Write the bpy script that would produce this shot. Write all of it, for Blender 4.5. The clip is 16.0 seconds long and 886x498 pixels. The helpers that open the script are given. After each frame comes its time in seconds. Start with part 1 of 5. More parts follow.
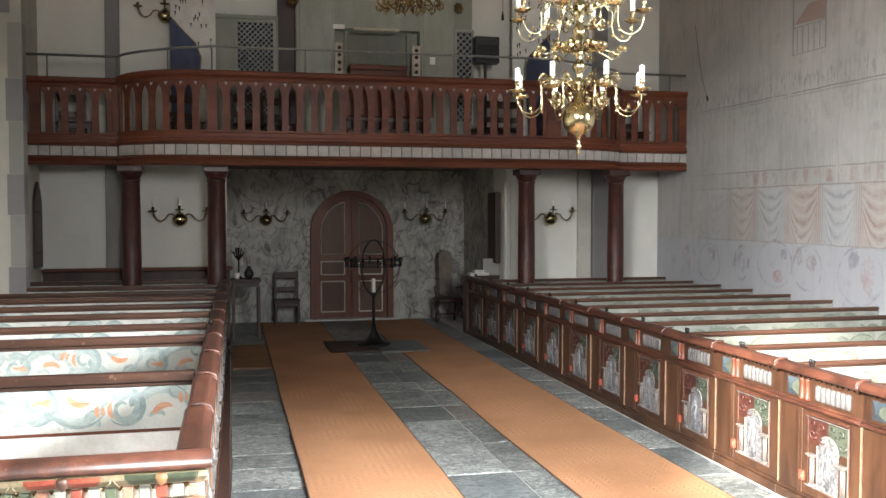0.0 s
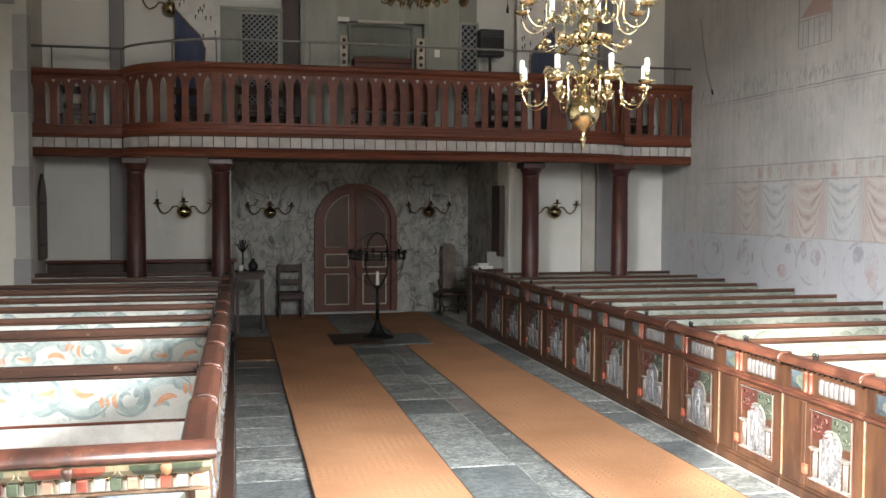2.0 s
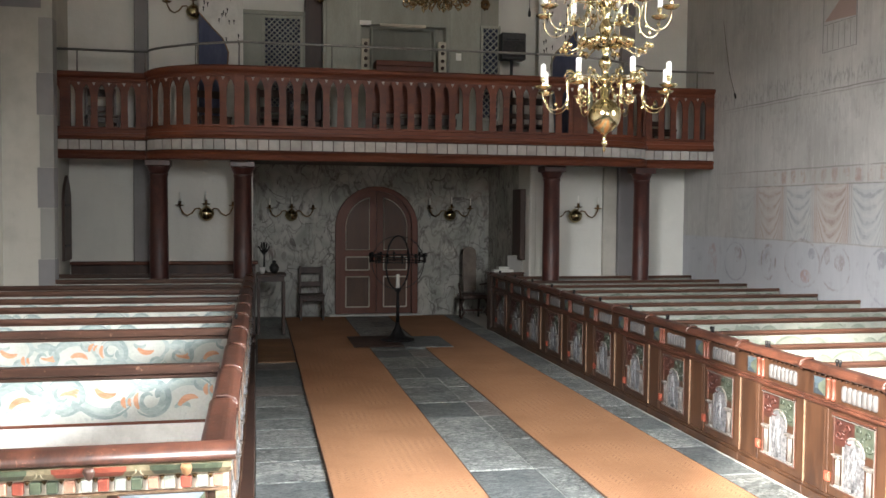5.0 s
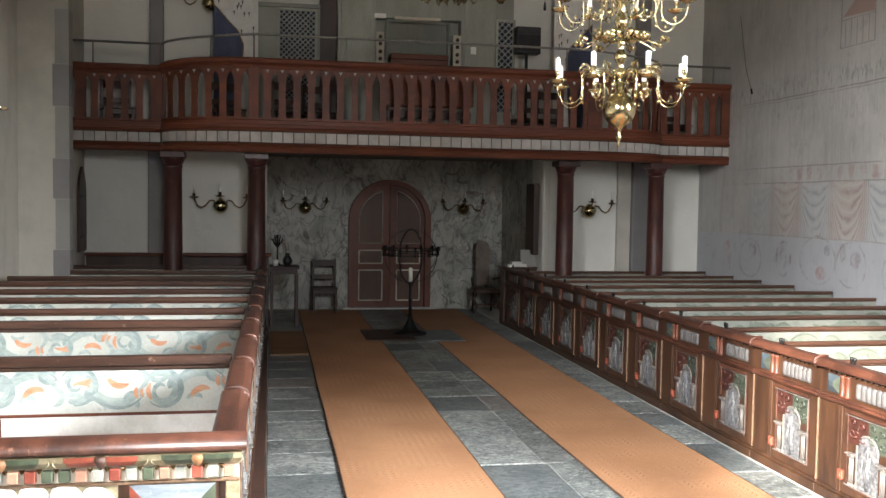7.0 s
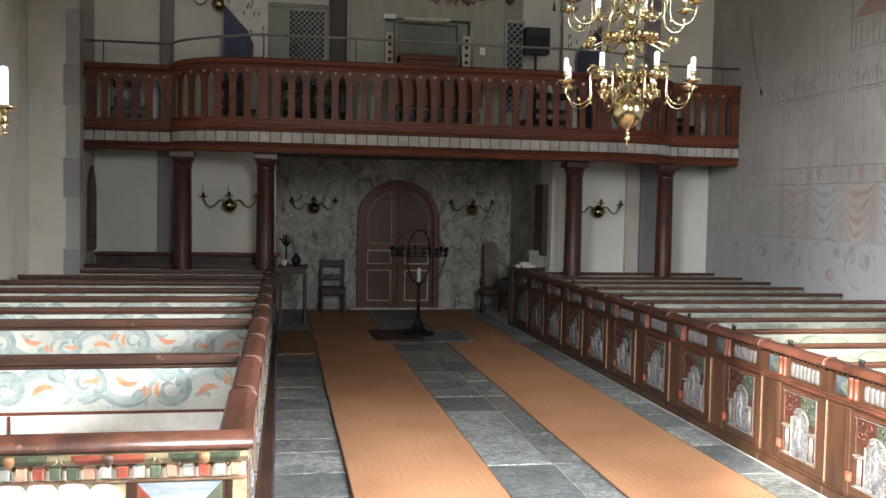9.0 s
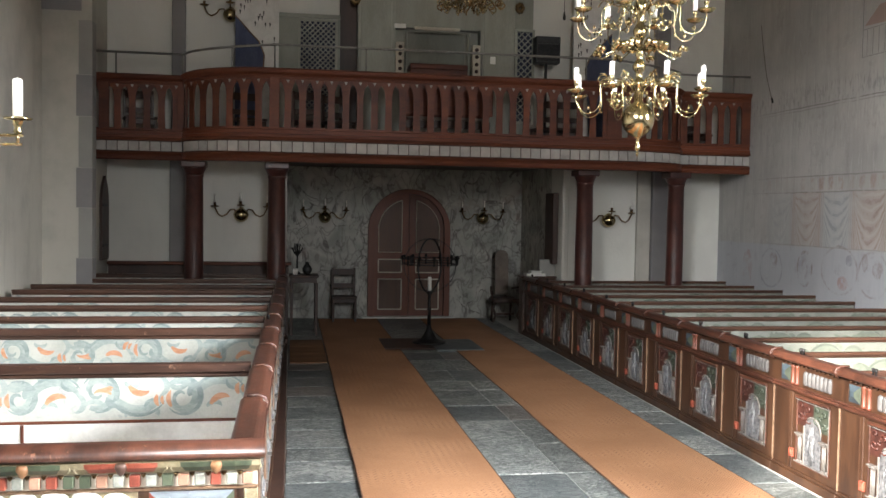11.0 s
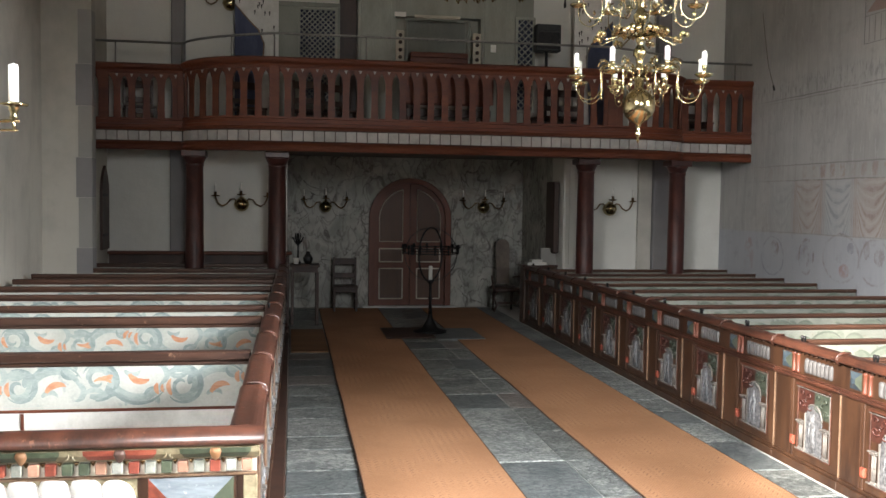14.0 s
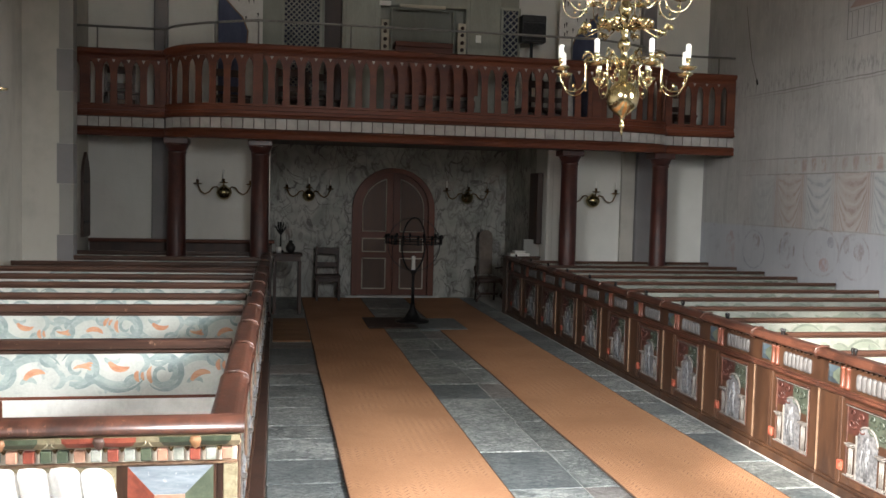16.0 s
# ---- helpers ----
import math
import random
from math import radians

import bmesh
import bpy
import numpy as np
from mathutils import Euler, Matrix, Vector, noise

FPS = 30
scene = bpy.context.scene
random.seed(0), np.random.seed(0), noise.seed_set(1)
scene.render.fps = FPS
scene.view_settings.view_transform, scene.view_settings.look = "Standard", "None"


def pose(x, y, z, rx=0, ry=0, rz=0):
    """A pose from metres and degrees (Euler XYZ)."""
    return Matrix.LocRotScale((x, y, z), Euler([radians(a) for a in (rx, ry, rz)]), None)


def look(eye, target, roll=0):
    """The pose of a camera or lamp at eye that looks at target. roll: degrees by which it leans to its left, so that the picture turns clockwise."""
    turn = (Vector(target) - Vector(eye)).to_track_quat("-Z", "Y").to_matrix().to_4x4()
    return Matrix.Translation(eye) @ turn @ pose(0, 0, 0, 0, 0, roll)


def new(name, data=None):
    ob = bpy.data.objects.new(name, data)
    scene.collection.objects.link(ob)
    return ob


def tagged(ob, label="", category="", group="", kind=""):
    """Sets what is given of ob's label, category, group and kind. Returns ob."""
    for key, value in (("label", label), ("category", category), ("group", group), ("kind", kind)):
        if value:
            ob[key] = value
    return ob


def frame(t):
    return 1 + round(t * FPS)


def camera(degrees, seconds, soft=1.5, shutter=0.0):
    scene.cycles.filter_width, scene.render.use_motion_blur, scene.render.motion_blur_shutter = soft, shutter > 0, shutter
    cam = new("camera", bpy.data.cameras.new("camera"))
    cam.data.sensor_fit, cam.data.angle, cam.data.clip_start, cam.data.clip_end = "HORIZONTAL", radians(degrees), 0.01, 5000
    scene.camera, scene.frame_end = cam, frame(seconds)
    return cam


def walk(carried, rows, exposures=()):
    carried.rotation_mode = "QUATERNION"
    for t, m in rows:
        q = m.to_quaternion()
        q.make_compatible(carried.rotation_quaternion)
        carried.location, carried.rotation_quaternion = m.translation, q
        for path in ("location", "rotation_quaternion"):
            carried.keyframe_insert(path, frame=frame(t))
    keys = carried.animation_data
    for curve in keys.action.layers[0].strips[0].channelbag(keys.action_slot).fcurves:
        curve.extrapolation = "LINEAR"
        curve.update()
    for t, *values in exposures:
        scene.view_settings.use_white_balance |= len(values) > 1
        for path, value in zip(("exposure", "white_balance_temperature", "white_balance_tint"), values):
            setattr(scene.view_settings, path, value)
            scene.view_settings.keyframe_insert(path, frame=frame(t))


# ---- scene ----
cam = camera(51.0, 16.0)
PATH = [
    (0, (-2.282, 2.335, 2.085), (-1.834, 4.283, 2.003), 0.0),
    (0.5, (-2.281, 2.335, 2.085), (-1.837, 4.283, 1.996), 0.1),
    (1, (-2.285, 2.329, 2.079), (-1.841, 4.277, 1.983), 0.2),
    (1.5, (-2.275, 2.335, 2.081), (-1.833, 4.283, 1.983), 0.3),
    (2, (-2.285, 2.332, 2.079), (-1.845, 4.281, 1.983), 0.2),
    (2.5, (-2.28, 2.33, 2.08), (-1.841, 4.279, 1.986), 0.2),
    (3, (-2.278, 2.33, 2.078), (-1.844, 4.28, 1.988), 0.1),
    (3.5, (-2.272, 2.326, 2.09), (-1.845, 4.277, 1.999), 0.0),
    (4, (-2.281, 2.325, 2.086), (-1.865, 4.279, 1.997), 0.2),
    (6.5, (-2.279, 2.332, 2.076), (-1.905, 4.294, 1.979), 0.7),
    (7, (-2.275, 2.337, 2.073), (-1.907, 4.3, 1.971), 0.9),
    (7.5, (-2.265, 2.334, 2.066), (-1.9, 4.298, 1.961), 1.0),
    (8, (-2.26, 2.327, 2.07), (-1.898, 4.291, 1.965), 1.2),
    (8.5, (-2.268, 2.328, 2.069), (-1.907, 4.292, 1.964), 1.2),
    (9, (-2.268, 2.327, 2.071), (-1.919, 4.293, 1.97), 1.1),
    (11.5, (-2.269, 2.316, 2.074), (-1.952, 4.289, 1.993), 1.1),
    (12, (-2.262, 2.317, 2.07), (-1.956, 4.292, 1.989), 1.2),
    (12.5, (-2.267, 2.315, 2.066), (-1.962, 4.289, 1.982), 1.1),
    (13, (-2.259, 2.324, 2.064), (-1.942, 4.296, 1.969), 1.1),
    (13.5, (-2.26, 2.329, 2.061), (-1.936, 4.301, 1.961), 0.9),
    (14, (-2.256, 2.332, 2.055), (-1.933, 4.302, 1.951), 0.8),
    (14.5, (-2.254, 2.322, 2.054), (-1.93, 4.292, 1.943), 0.9),
    (15, (-2.251, 2.332, 2.051), (-1.905, 4.298, 1.932), 1.4),
    (15.5, (-2.256, 2.336, 2.05), (-1.903, 4.301, 1.929), 1.4),
    (16, (-2.253, 2.334, 2.053), (-1.894, 4.298, 1.929), 1.4),
]
EXPO = [(0, 2.74), (4, 2.7), (7, 2.44), (9, 2.43), (12.5, 2.2), (16, 2.08)]
walk(cam, [(t, look(eye, target, roll)) for t, eye, target, roll in PATH], EXPO)

# ---- light ----
world = bpy.data.worlds.new("sky")
scene.world = world
world.use_nodes = True
wt = world.node_tree
sky = wt.nodes.new("ShaderNodeTexSky")
sky.sky_type, sky.sun_disc = "NISHITA", False
sky.sun_elevation, sky.sun_rotation = radians(23.0), radians(225.0)
wt.links.new(sky.outputs[0], wt.nodes["Background"].inputs[0])
wt.nodes["Background"].inputs[1].default_value = 0.06

sun = new("sun", bpy.data.lights.new("sun", "SUN"))
sun.data.energy, sun.data.angle, sun.data.color = 5.0, radians(3.0), (1.0, 0.94, 0.84)
sun.matrix_world = look((-1.0, -1.0, 0.6), (0, 0, 0))


def window_light(at, target, w, h, watts, colour, spread=150):
    """Skylight that enters at a window's opening."""
    lamp = new("window_light", bpy.data.lights.new("window_light", "AREA"))
    lamp.data.shape, lamp.data.size, lamp.data.size_y = "RECTANGLE", w, h
    lamp.data.energy, lamp.data.color, lamp.data.spread = watts, colour, radians(spread)
    lamp.matrix_world = look(at, target)


WINDOWS = [("left", -0.7, 2.2, 4.0, 2.6), ("right", 3.2, 4.8, 2.7, 2.6)]
window_light((-5.4, 0.8, 5.2), (2.0, 7.7, 0.0), 2.4, 2.2, 96, (0.97, 0.985, 1.0), 56)
window_light((4.9, 4.0, 4.0), (-4.0, 8.0, 0.7), 1.5, 2.4, 95, (0.96, 0.98, 1.0), 58)
window_light((0.0, -5.85, 4.8), (0.9, 4.4, 0.0), 2.0, 3.0, 40, (0.96, 0.98, 1.0), 76)


# ---- materials ----
class Nodes:
    """A small writer for node materials."""

    def __init__(self, name):
        self.mat = bpy.data.materials.new(name)
        self.mat.use_nodes = True
        self.nt = self.mat.node_tree
        self.out = self.nt.nodes["Principled BSDF"]
        self.co = self.nt.nodes.new("ShaderNodeTexCoord").outputs["Object"]
        self.rnd = self.nt.nodes.new("ShaderNodeObjectInfo").outputs["Random"]

    def put(self, socket, value):
        if isinstance(value, bpy.types.NodeSocket):
            self.nt.links.new(value, socket)
        elif isinstance(value, (tuple, list)):
            socket.default_value = (*value, 1.0) if len(value) == 3 and socket.type == "RGBA" else value
        else:
            socket.default_value = value

    def math(self, op, a, b=0.0, clamp=False):
        n = self.nt.nodes.new("ShaderNodeMath")
        n.operation, n.use_clamp = op, clamp
        self.put(n.inputs[0], a), self.put(n.inputs[1], b)
        return n.outputs[0]

    def mix(self, f, a, b, blend="MIX"):
        n = self.nt.nodes.new("ShaderNodeMix")
        n.data_type, n.blend_type = "RGBA", blend
        self.put(n.inputs[0], f), self.put(n.inputs[6], a), self.put(n.inputs[7], b)
        return n.outputs[2]

    def moved(self, scale=(1, 1, 1), shift=True):
        """Object coordinates, shifted for each object."""
        n = self.nt.nodes.new("ShaderNodeMapping")
        self.put(n.inputs[0], self.co)
        n.inputs[3].default_value = scale
        if shift:
            c = self.nt.nodes.new("ShaderNodeCombineXYZ")
            for k in range(3):
                self.put(c.inputs[k], self.math("MULTIPLY", self.rnd, 37.0 + 11 * k))
            self.put(n.inputs[1], c.outputs[0])
        return n.outputs[0]

    def noise(self, scale, detail=4.0, rough=0.55, co=None, distortion=0.0):
        n = self.nt.nodes.new("ShaderNodeTexNoise")
        self.put(n.inputs["Vector"], self.co if co is None else co)
        n.inputs["Scale"].default_value, n.inputs["Detail"].default_value = scale, detail
        n.inputs["Roughness"].default_value, n.inputs["Distortion"].default_value = rough, distortion
        return n.outputs[0]

    def ramp(self, f, lo, hi):
        n = self.nt.nodes.new("ShaderNodeMapRange")
        n.interpolation_type = "SMOOTHSTEP"
        self.put(n.inputs[0], f)
        n.inputs[1].default_value, n.inputs[2].default_value = lo, hi
        return n.outputs[0]

    def axes(self):
        n = self.nt.nodes.new("ShaderNodeSeparateXYZ")
        self.put(n.inputs[0], self.co)
        return n.outputs

    def band(self, v, lo, hi, soft=0.02):
        return self.math("MULTIPLY", self.ramp(v, lo - soft, lo + soft), self.math("SUBTRACT", 1.0, self.ramp(v, hi - soft, hi + soft)))

    def done(self, colour, rough=0.7, metal=0.0, bump=None, strength=0.2, distance=0.01, coat=0.0):
        self.put(self.out.inputs["Base Color"], colour)
        self.put(self.out.inputs["Roughness"], rough)
        self.put(self.out.inputs["Metallic"], metal)
        self.put(self.out.inputs["Coat Weight"], coat)
        self.put(self.out.inputs["Coat Roughness"], 0.3)
        if bump is not None:
            n = self.nt.nodes.new("ShaderNodeBump")
            n.inputs["Strength"].default_value, n.inputs["Distance"].default_value = strength, distance
            self.put(n.inputs["Height"], bump)
            self.put(self.out.inputs["Normal"], n.outputs[0])
        return self.mat


def surface(name, dark, light, scale=6.0, stretch=(1, 1, 1), rough=0.6, metal=0.0, worn=None, worn_at=0.62, strength=0.2, coat=0.0, vary=0.25, fine=60.0):
    """Colour that varies at two scales, with grain along the stretch, wear and relief."""
    n = Nodes(name)
    co = n.moved(stretch)
    big, small = n.noise(scale, 5, 0.6, co, 0.4), n.noise(fine, 3, 0.6, co)
    f = n.ramp(n.math("ADD", n.math("MULTIPLY", big, 0.7), n.math("MULTIPLY", small, 0.3)), 0.32, 0.68)
    colour = n.mix(f, dark, light)
    tone = n.math("ADD", 1.0 - vary / 2, n.math("MULTIPLY", n.rnd, vary))
    v = n.nt.nodes.new("ShaderNodeHueSaturation")
    n.put(v.inputs["Value"], tone), n.put(v.inputs["Color"], colour)
    colour = v.outputs[0]
    if worn:
        w = n.ramp(n.noise(scale * 2.3, 6, 0.7, n.moved()), worn_at, worn_at + 0.1)
        colour = n.mix(w, colour, worn)
    r = n.math("ADD", rough - 0.1, n.math("MULTIPLY", small, 0.2))
    return n.done(colour, r, metal, n.math("ADD", big, n.math("MULTIPLY", small, 0.5)), strength, 0.006, coat)


def plaster(name, base, dirt, amount=0.5):
    n = Nodes(name)
    a, b, c = n.noise(0.9, 6, 0.6), n.noise(5.0, 6, 0.65), n.noise(45.0, 3)
    streak = n.noise(2.0, 4, 0.6, n.moved((1.0, 1.0, 0.22), False))
    col = n.mix(n.math("MULTIPLY", n.ramp(a, 0.4, 0.7), amount), base, dirt)
    col = n.mix(n.math("MULTIPLY", n.ramp(streak, 0.5, 0.75), amount * 0.7), col, dirt)
    col = n.mix(n.math("MULTIPLY", n.ramp(b, 0.55, 0.75), amount * 0.4), col, tuple(k * 1.15 for k in dirt))
    h = n.math("ADD", n.math("MULTIPLY", b, 1.0), n.math("MULTIPLY", c, 0.25))
    return n.done(col, 0.9, 0.0, n.math("ADD", h, n.math("MULTIPLY", a, 2.0)), 0.35, 0.02)


def fresco():
    """Grey limewash with a faded painted frieze, swagged cloths and flowers."""
    n = Nodes("faded_fresco")
    x, y, z = n.axes()
    M = n.math
    a, b, c = n.noise(0.8, 6, 0.6), n.noise(4.5, 6, 0.7), n.noise(40.0, 3)
    wob = M("MULTIPLY", M("SUBTRACT", n.noise(2.2, 4), 0.5), 0.07)
    zz, yy = M("ADD", z, wob), M("ADD", y, wob)
    col = n.mix(n.ramp(a, 0.35, 0.7), (0.45, 0.437, 0.418), (0.35, 0.34, 0.325))
    streak = n.noise(3.4, 6, 0.7, n.moved((1, 2.0, 0.22), False))
    col = n.mix(M("MULTIPLY", n.ramp(streak, 0.45, 0.7), 0.45), col, (0.28, 0.268, 0.258))
    fine = n.noise(9.0, 6, 0.7, n.moved((1, 2.2, 0.35), False))
    col = n.mix(M("MULTIPLY", n.ramp(fine, 0.52, 0.66), 0.4), col, (0.52, 0.505, 0.485))
    col = n.mix(M("MULTIPLY", n.ramp(b, 0.56, 0.68), 0.4), col, (0.275, 0.26, 0.25))
    fade = M("MULTIPLY", n.ramp(n.noise(1.3, 4), 0.25, 0.5), M("SUBTRACT", 1.0, n.ramp(y, 13.6, 16.4)))
    # blue-grey field under the cloths
    low = M("SUBTRACT", 1.0, n.ramp(zz, 1.62, 1.66))
    col = n.mix(M("MULTIPLY", low, 0.6), col, (0.40, 0.415, 0.46))
    col = n.mix(M("MULTIPLY", M("MULTIPLY", low, n.ramp(n.noise(3.4, 6, 0.65), 0.56, 0.66)), 0.4), col, (0.29, 0.27, 0.29))
    # swagged cloths, blue-grey and rose in turn, with folds drawn from corner to corner
    cell = M("DIVIDE", M("SUBTRACT", yy, 11.99), 0.735)
    u, cid = M("FRACT", cell), M("FLOOR", cell)
    odd = n.ramp(M("FRACT", M("MULTIPLY", cid, 0.5)), 0.2, 0.3)
    v = M("DIVIDE", M("SUBTRACT", 2.42, zz), 0.77)
    sag = M("ADD", 0.22, M("MULTIPLY", M("MULTIPLY", u, M("SUBTRACT", 1.0, u)), 4.0))
    phi = M("DIVIDE", v, sag)
    jitter = M("MULTIPLY", n.noise(6.0, 3, 0.5, n.moved((1, 1, 1), False)), 5.0)
    swag = M("SINE", M("ADD", M("MULTIPLY", phi, 34.0), jitter))
    tail = M("SINE", M("ADD", M("MULTIPLY", u, 120.0), jitter))
    edge = M("SUBTRACT", 0.5, M("ABSOLUTE", M("SUBTRACT", u, 0.5)))
    at_side = M("SUBTRACT", 1.0, n.ramp(edge, 0.07, 0.13))
    fold = M("ADD", M("MULTIPLY", swag, M("SUBTRACT", 1.0, at_side)), M("MULTIPLY", tail, at_side))
    drape = M("MULTIPLY", n.band(zz, 1.66, 2.42, 0.012), fade)
    cloth = n.mix(odd, (0.375, 0.395, 0.415), (0.40, 0.325, 0.29))
    ink = n.mix(odd, (0.235, 0.24, 0.25), (0.255, 0.17, 0.145))
    col = n.mix(M("MULTIPLY", drape, 0.55), col, cloth)
    col = n.mix(M("MULTIPLY", M("MULTIPLY", drape, at_side), 0.4), col, (0.36, 0.29, 0.26))
    col = n.mix(M("MULTIPLY", M("MULTIPLY", drape, n.ramp(fold, 0.25, 0.85)), M("MULTIPLY", n.ramp(b, 0.36, 0.6), 0.62)), col, ink)
    col = n.mix(M("MULTIPLY", M("MULTIPLY", drape, M("SUBTRACT", 1.0, n.ramp(fold, -0.95, -0.5))), 0.3), col, (0.5, 0.48, 0.46))
    # frieze of red tufts over the cloths, between two drawn lines
    tuft = M("FRACT", M("DIVIDE", yy, 0.235))
    red = M("MULTIPLY", M("MULTIPLY", n.band(tuft, 0.2, 0.68, 0.1), n.band(zz, 2.45, 2.62, 0.03)), fade)
    col = n.mix(M("MULTIPLY", M("MULTIPLY", red, n.ramp(b, 0.40, 0.6)), 0.7), col, (0.31, 0.2, 0.165))
    for level, ink_at in ((1.655, 0.35), (2.42, 0.6), (2.645, 0.6), (3.64, 0.75), (3.60, 0.4)):
        line = M("MULTIPLY", n.band(M("ADD", z, M("MULTIPLY", wob, 0.5)), level - 0.008, level + 0.008, 0.007), n.ramp(b, 0.32, 0.5))
        line = M("MULTIPLY", line, M("SUBTRACT", 1.0, n.ramp(y, 14.5, 16.6)))
        col = n.mix(M("MULTIPLY", line, ink_at), col, (0.17, 0.15, 0.145))
    # ragged painted leaves over the upper line, and drips below it
    leafy = n.ramp(n.noise(9.0, 4, 0.6, n.moved((1, 2.0, 0.6), False)), 0.5, 0.6)
    col = n.mix(M("MULTIPLY", M("MULTIPLY", n.band(zz, 3.66, 3.92, 0.06), leafy), 0.55), col, (0.22, 0.215, 0.215))
    col = n.mix(M("MULTIPLY", M("MULTIPLY", n.band(zz, 3.2, 3.6, 0.12), leafy), 0.25), col, (0.25, 0.235, 0.23))
    # flowers and medallions: centre, radii, inner and outer share, colour, strength
    rose, grey, brown = (0.33, 0.175, 0.14), (0.22, 0.215, 0.24), (0.24, 0.18, 0.165)
    for cy, cz, ry, rz, r0, r1, ink, k in (
            (14.56, 1.33, 0.21, 0.26, 0.84, 1.0, brown, 0.8), (14.56, 1.33, 0.21, 0.26, 0.0, 0.84, grey, 0.3), (14.56, 1.33, 0.1, 0.17, 0.55, 0.9, brown, 0.5),
            (13.63, 1.19, 0.14, 0.1, 0.0, 0.9, rose, 0.6), (13.72, 1.36, 0.42, 0.33, 0.93, 1.0, brown, 0.6), (13.5, 1.5, 0.07, 0.08, 0.0, 1.0, grey, 0.6),
            (16.23, 1.26, 0.16, 0.26, 0.0, 1.0, rose, 0.45), (15.43, 1.4, 0.12, 0.12, 0.3, 1.0, brown, 0.7), (15.5, 1.28, 0.34, 0.3, 0.92, 1.0, grey, 0.6),
            (12.88, 1.42, 0.1, 0.12, 0.0, 1.0, brown, 0.6), (12.98, 1.34, 0.32, 0.3, 0.92, 1.0, brown, 0.55), (13.15, 1.5, 0.06, 0.12, 0.0, 1.0, brown, 0.45),
            (12.05, 1.47, 0.1, 0.13, 0.0, 1.0, grey, 0.7), (11.79, 1.33, 0.14, 0.25, 0.0, 0.9, rose, 0.45), (11.95, 1.3, 0.42, 0.36, 0.93, 1.0, grey, 0.6),
            (10.9, 1.4, 0.2, 0.24, 0.8, 1.0, brown, 0.7), (10.2, 1.3, 0.15, 0.14, 0.0, 1.0, rose, 0.7)):
        p, q = M("DIVIDE", M("SUBTRACT", yy, cy), ry), M("DIVIDE", M("SUBTRACT", zz, cz), rz)
        d = M("ADD", M("SQRT", M("ADD", M("MULTIPLY", p, p), M("MULTIPLY", q, q))), M("MULTIPLY", M("SUBTRACT", fine, 0.5), 1.3 if r0 == 0.0 else 0.25))
        col = n.mix(M("MULTIPLY", M("MULTIPLY", n.band(d, r0 - (0.2 if r0 == 0.0 else 0.0), r1, 0.04), n.ramp(b, 0.4, 0.6)), k), col, ink)
    h = M("ADD", b, M("ADD", M("MULTIPLY", c, 0.3), M("MULTIPLY", a, 2.2)))
    return n.done(col, 0.92, 0.0, h, 0.3, 0.02)


def marbling():
    """Grey-white marbling in paint: curled dark brush marks, greenish and rose clouds."""
    n = Nodes("marbled_paint")
    a = n.noise(1.8, 6, 0.6, None, 1.0)
    v = n.math("ABSOLUTE", n.math("SUBTRACT", n.noise(2.1, 3, 0.5, n.moved((1.0, 1, 0.7), False), 1.6), 0.5))
    v2 = n.math("ABSOLUTE", n.math("SUBTRACT", n.noise(3.2, 3, 0.5, n.moved((1.2, 1, 0.6), False), 1.2), 0.48))
    patchy = n.ramp(n.noise(3.0, 4, 0.6), 0.4, 0.58)
    col = n.mix(n.ramp(a, 0.35, 0.65), (0.54, 0.535, 0.49), (0.36, 0.36, 0.33))
    col = n.mix(n.math("MULTIPLY", n.ramp(n.noise(1.6, 4), 0.5, 0.64), 0.45), col, (0.27, 0.29, 0.25))
    col = n.mix(n.math("MULTIPLY", n.math("SUBTRACT", 1.0, n.ramp(v, 0.0, 0.045)), n.math("MULTIPLY", patchy, 0.9)), col, (0.13, 0.118, 0.11))
    col = n.mix(n.math("MULTIPLY", n.math("SUBTRACT", 1.0, n.ramp(v2, 0.0, 0.05)), 0.55), col, (0.185, 0.17, 0.155))
    col = n.mix(n.math("MULTIPLY", n.ramp(n.noise(1.1, 3), 0.6, 0.7), 0.3), col, (0.38, 0.25, 0.2))
    return n.done(col, 0.75, 0.0, n.noise(9, 5), 0.2, 0.01)


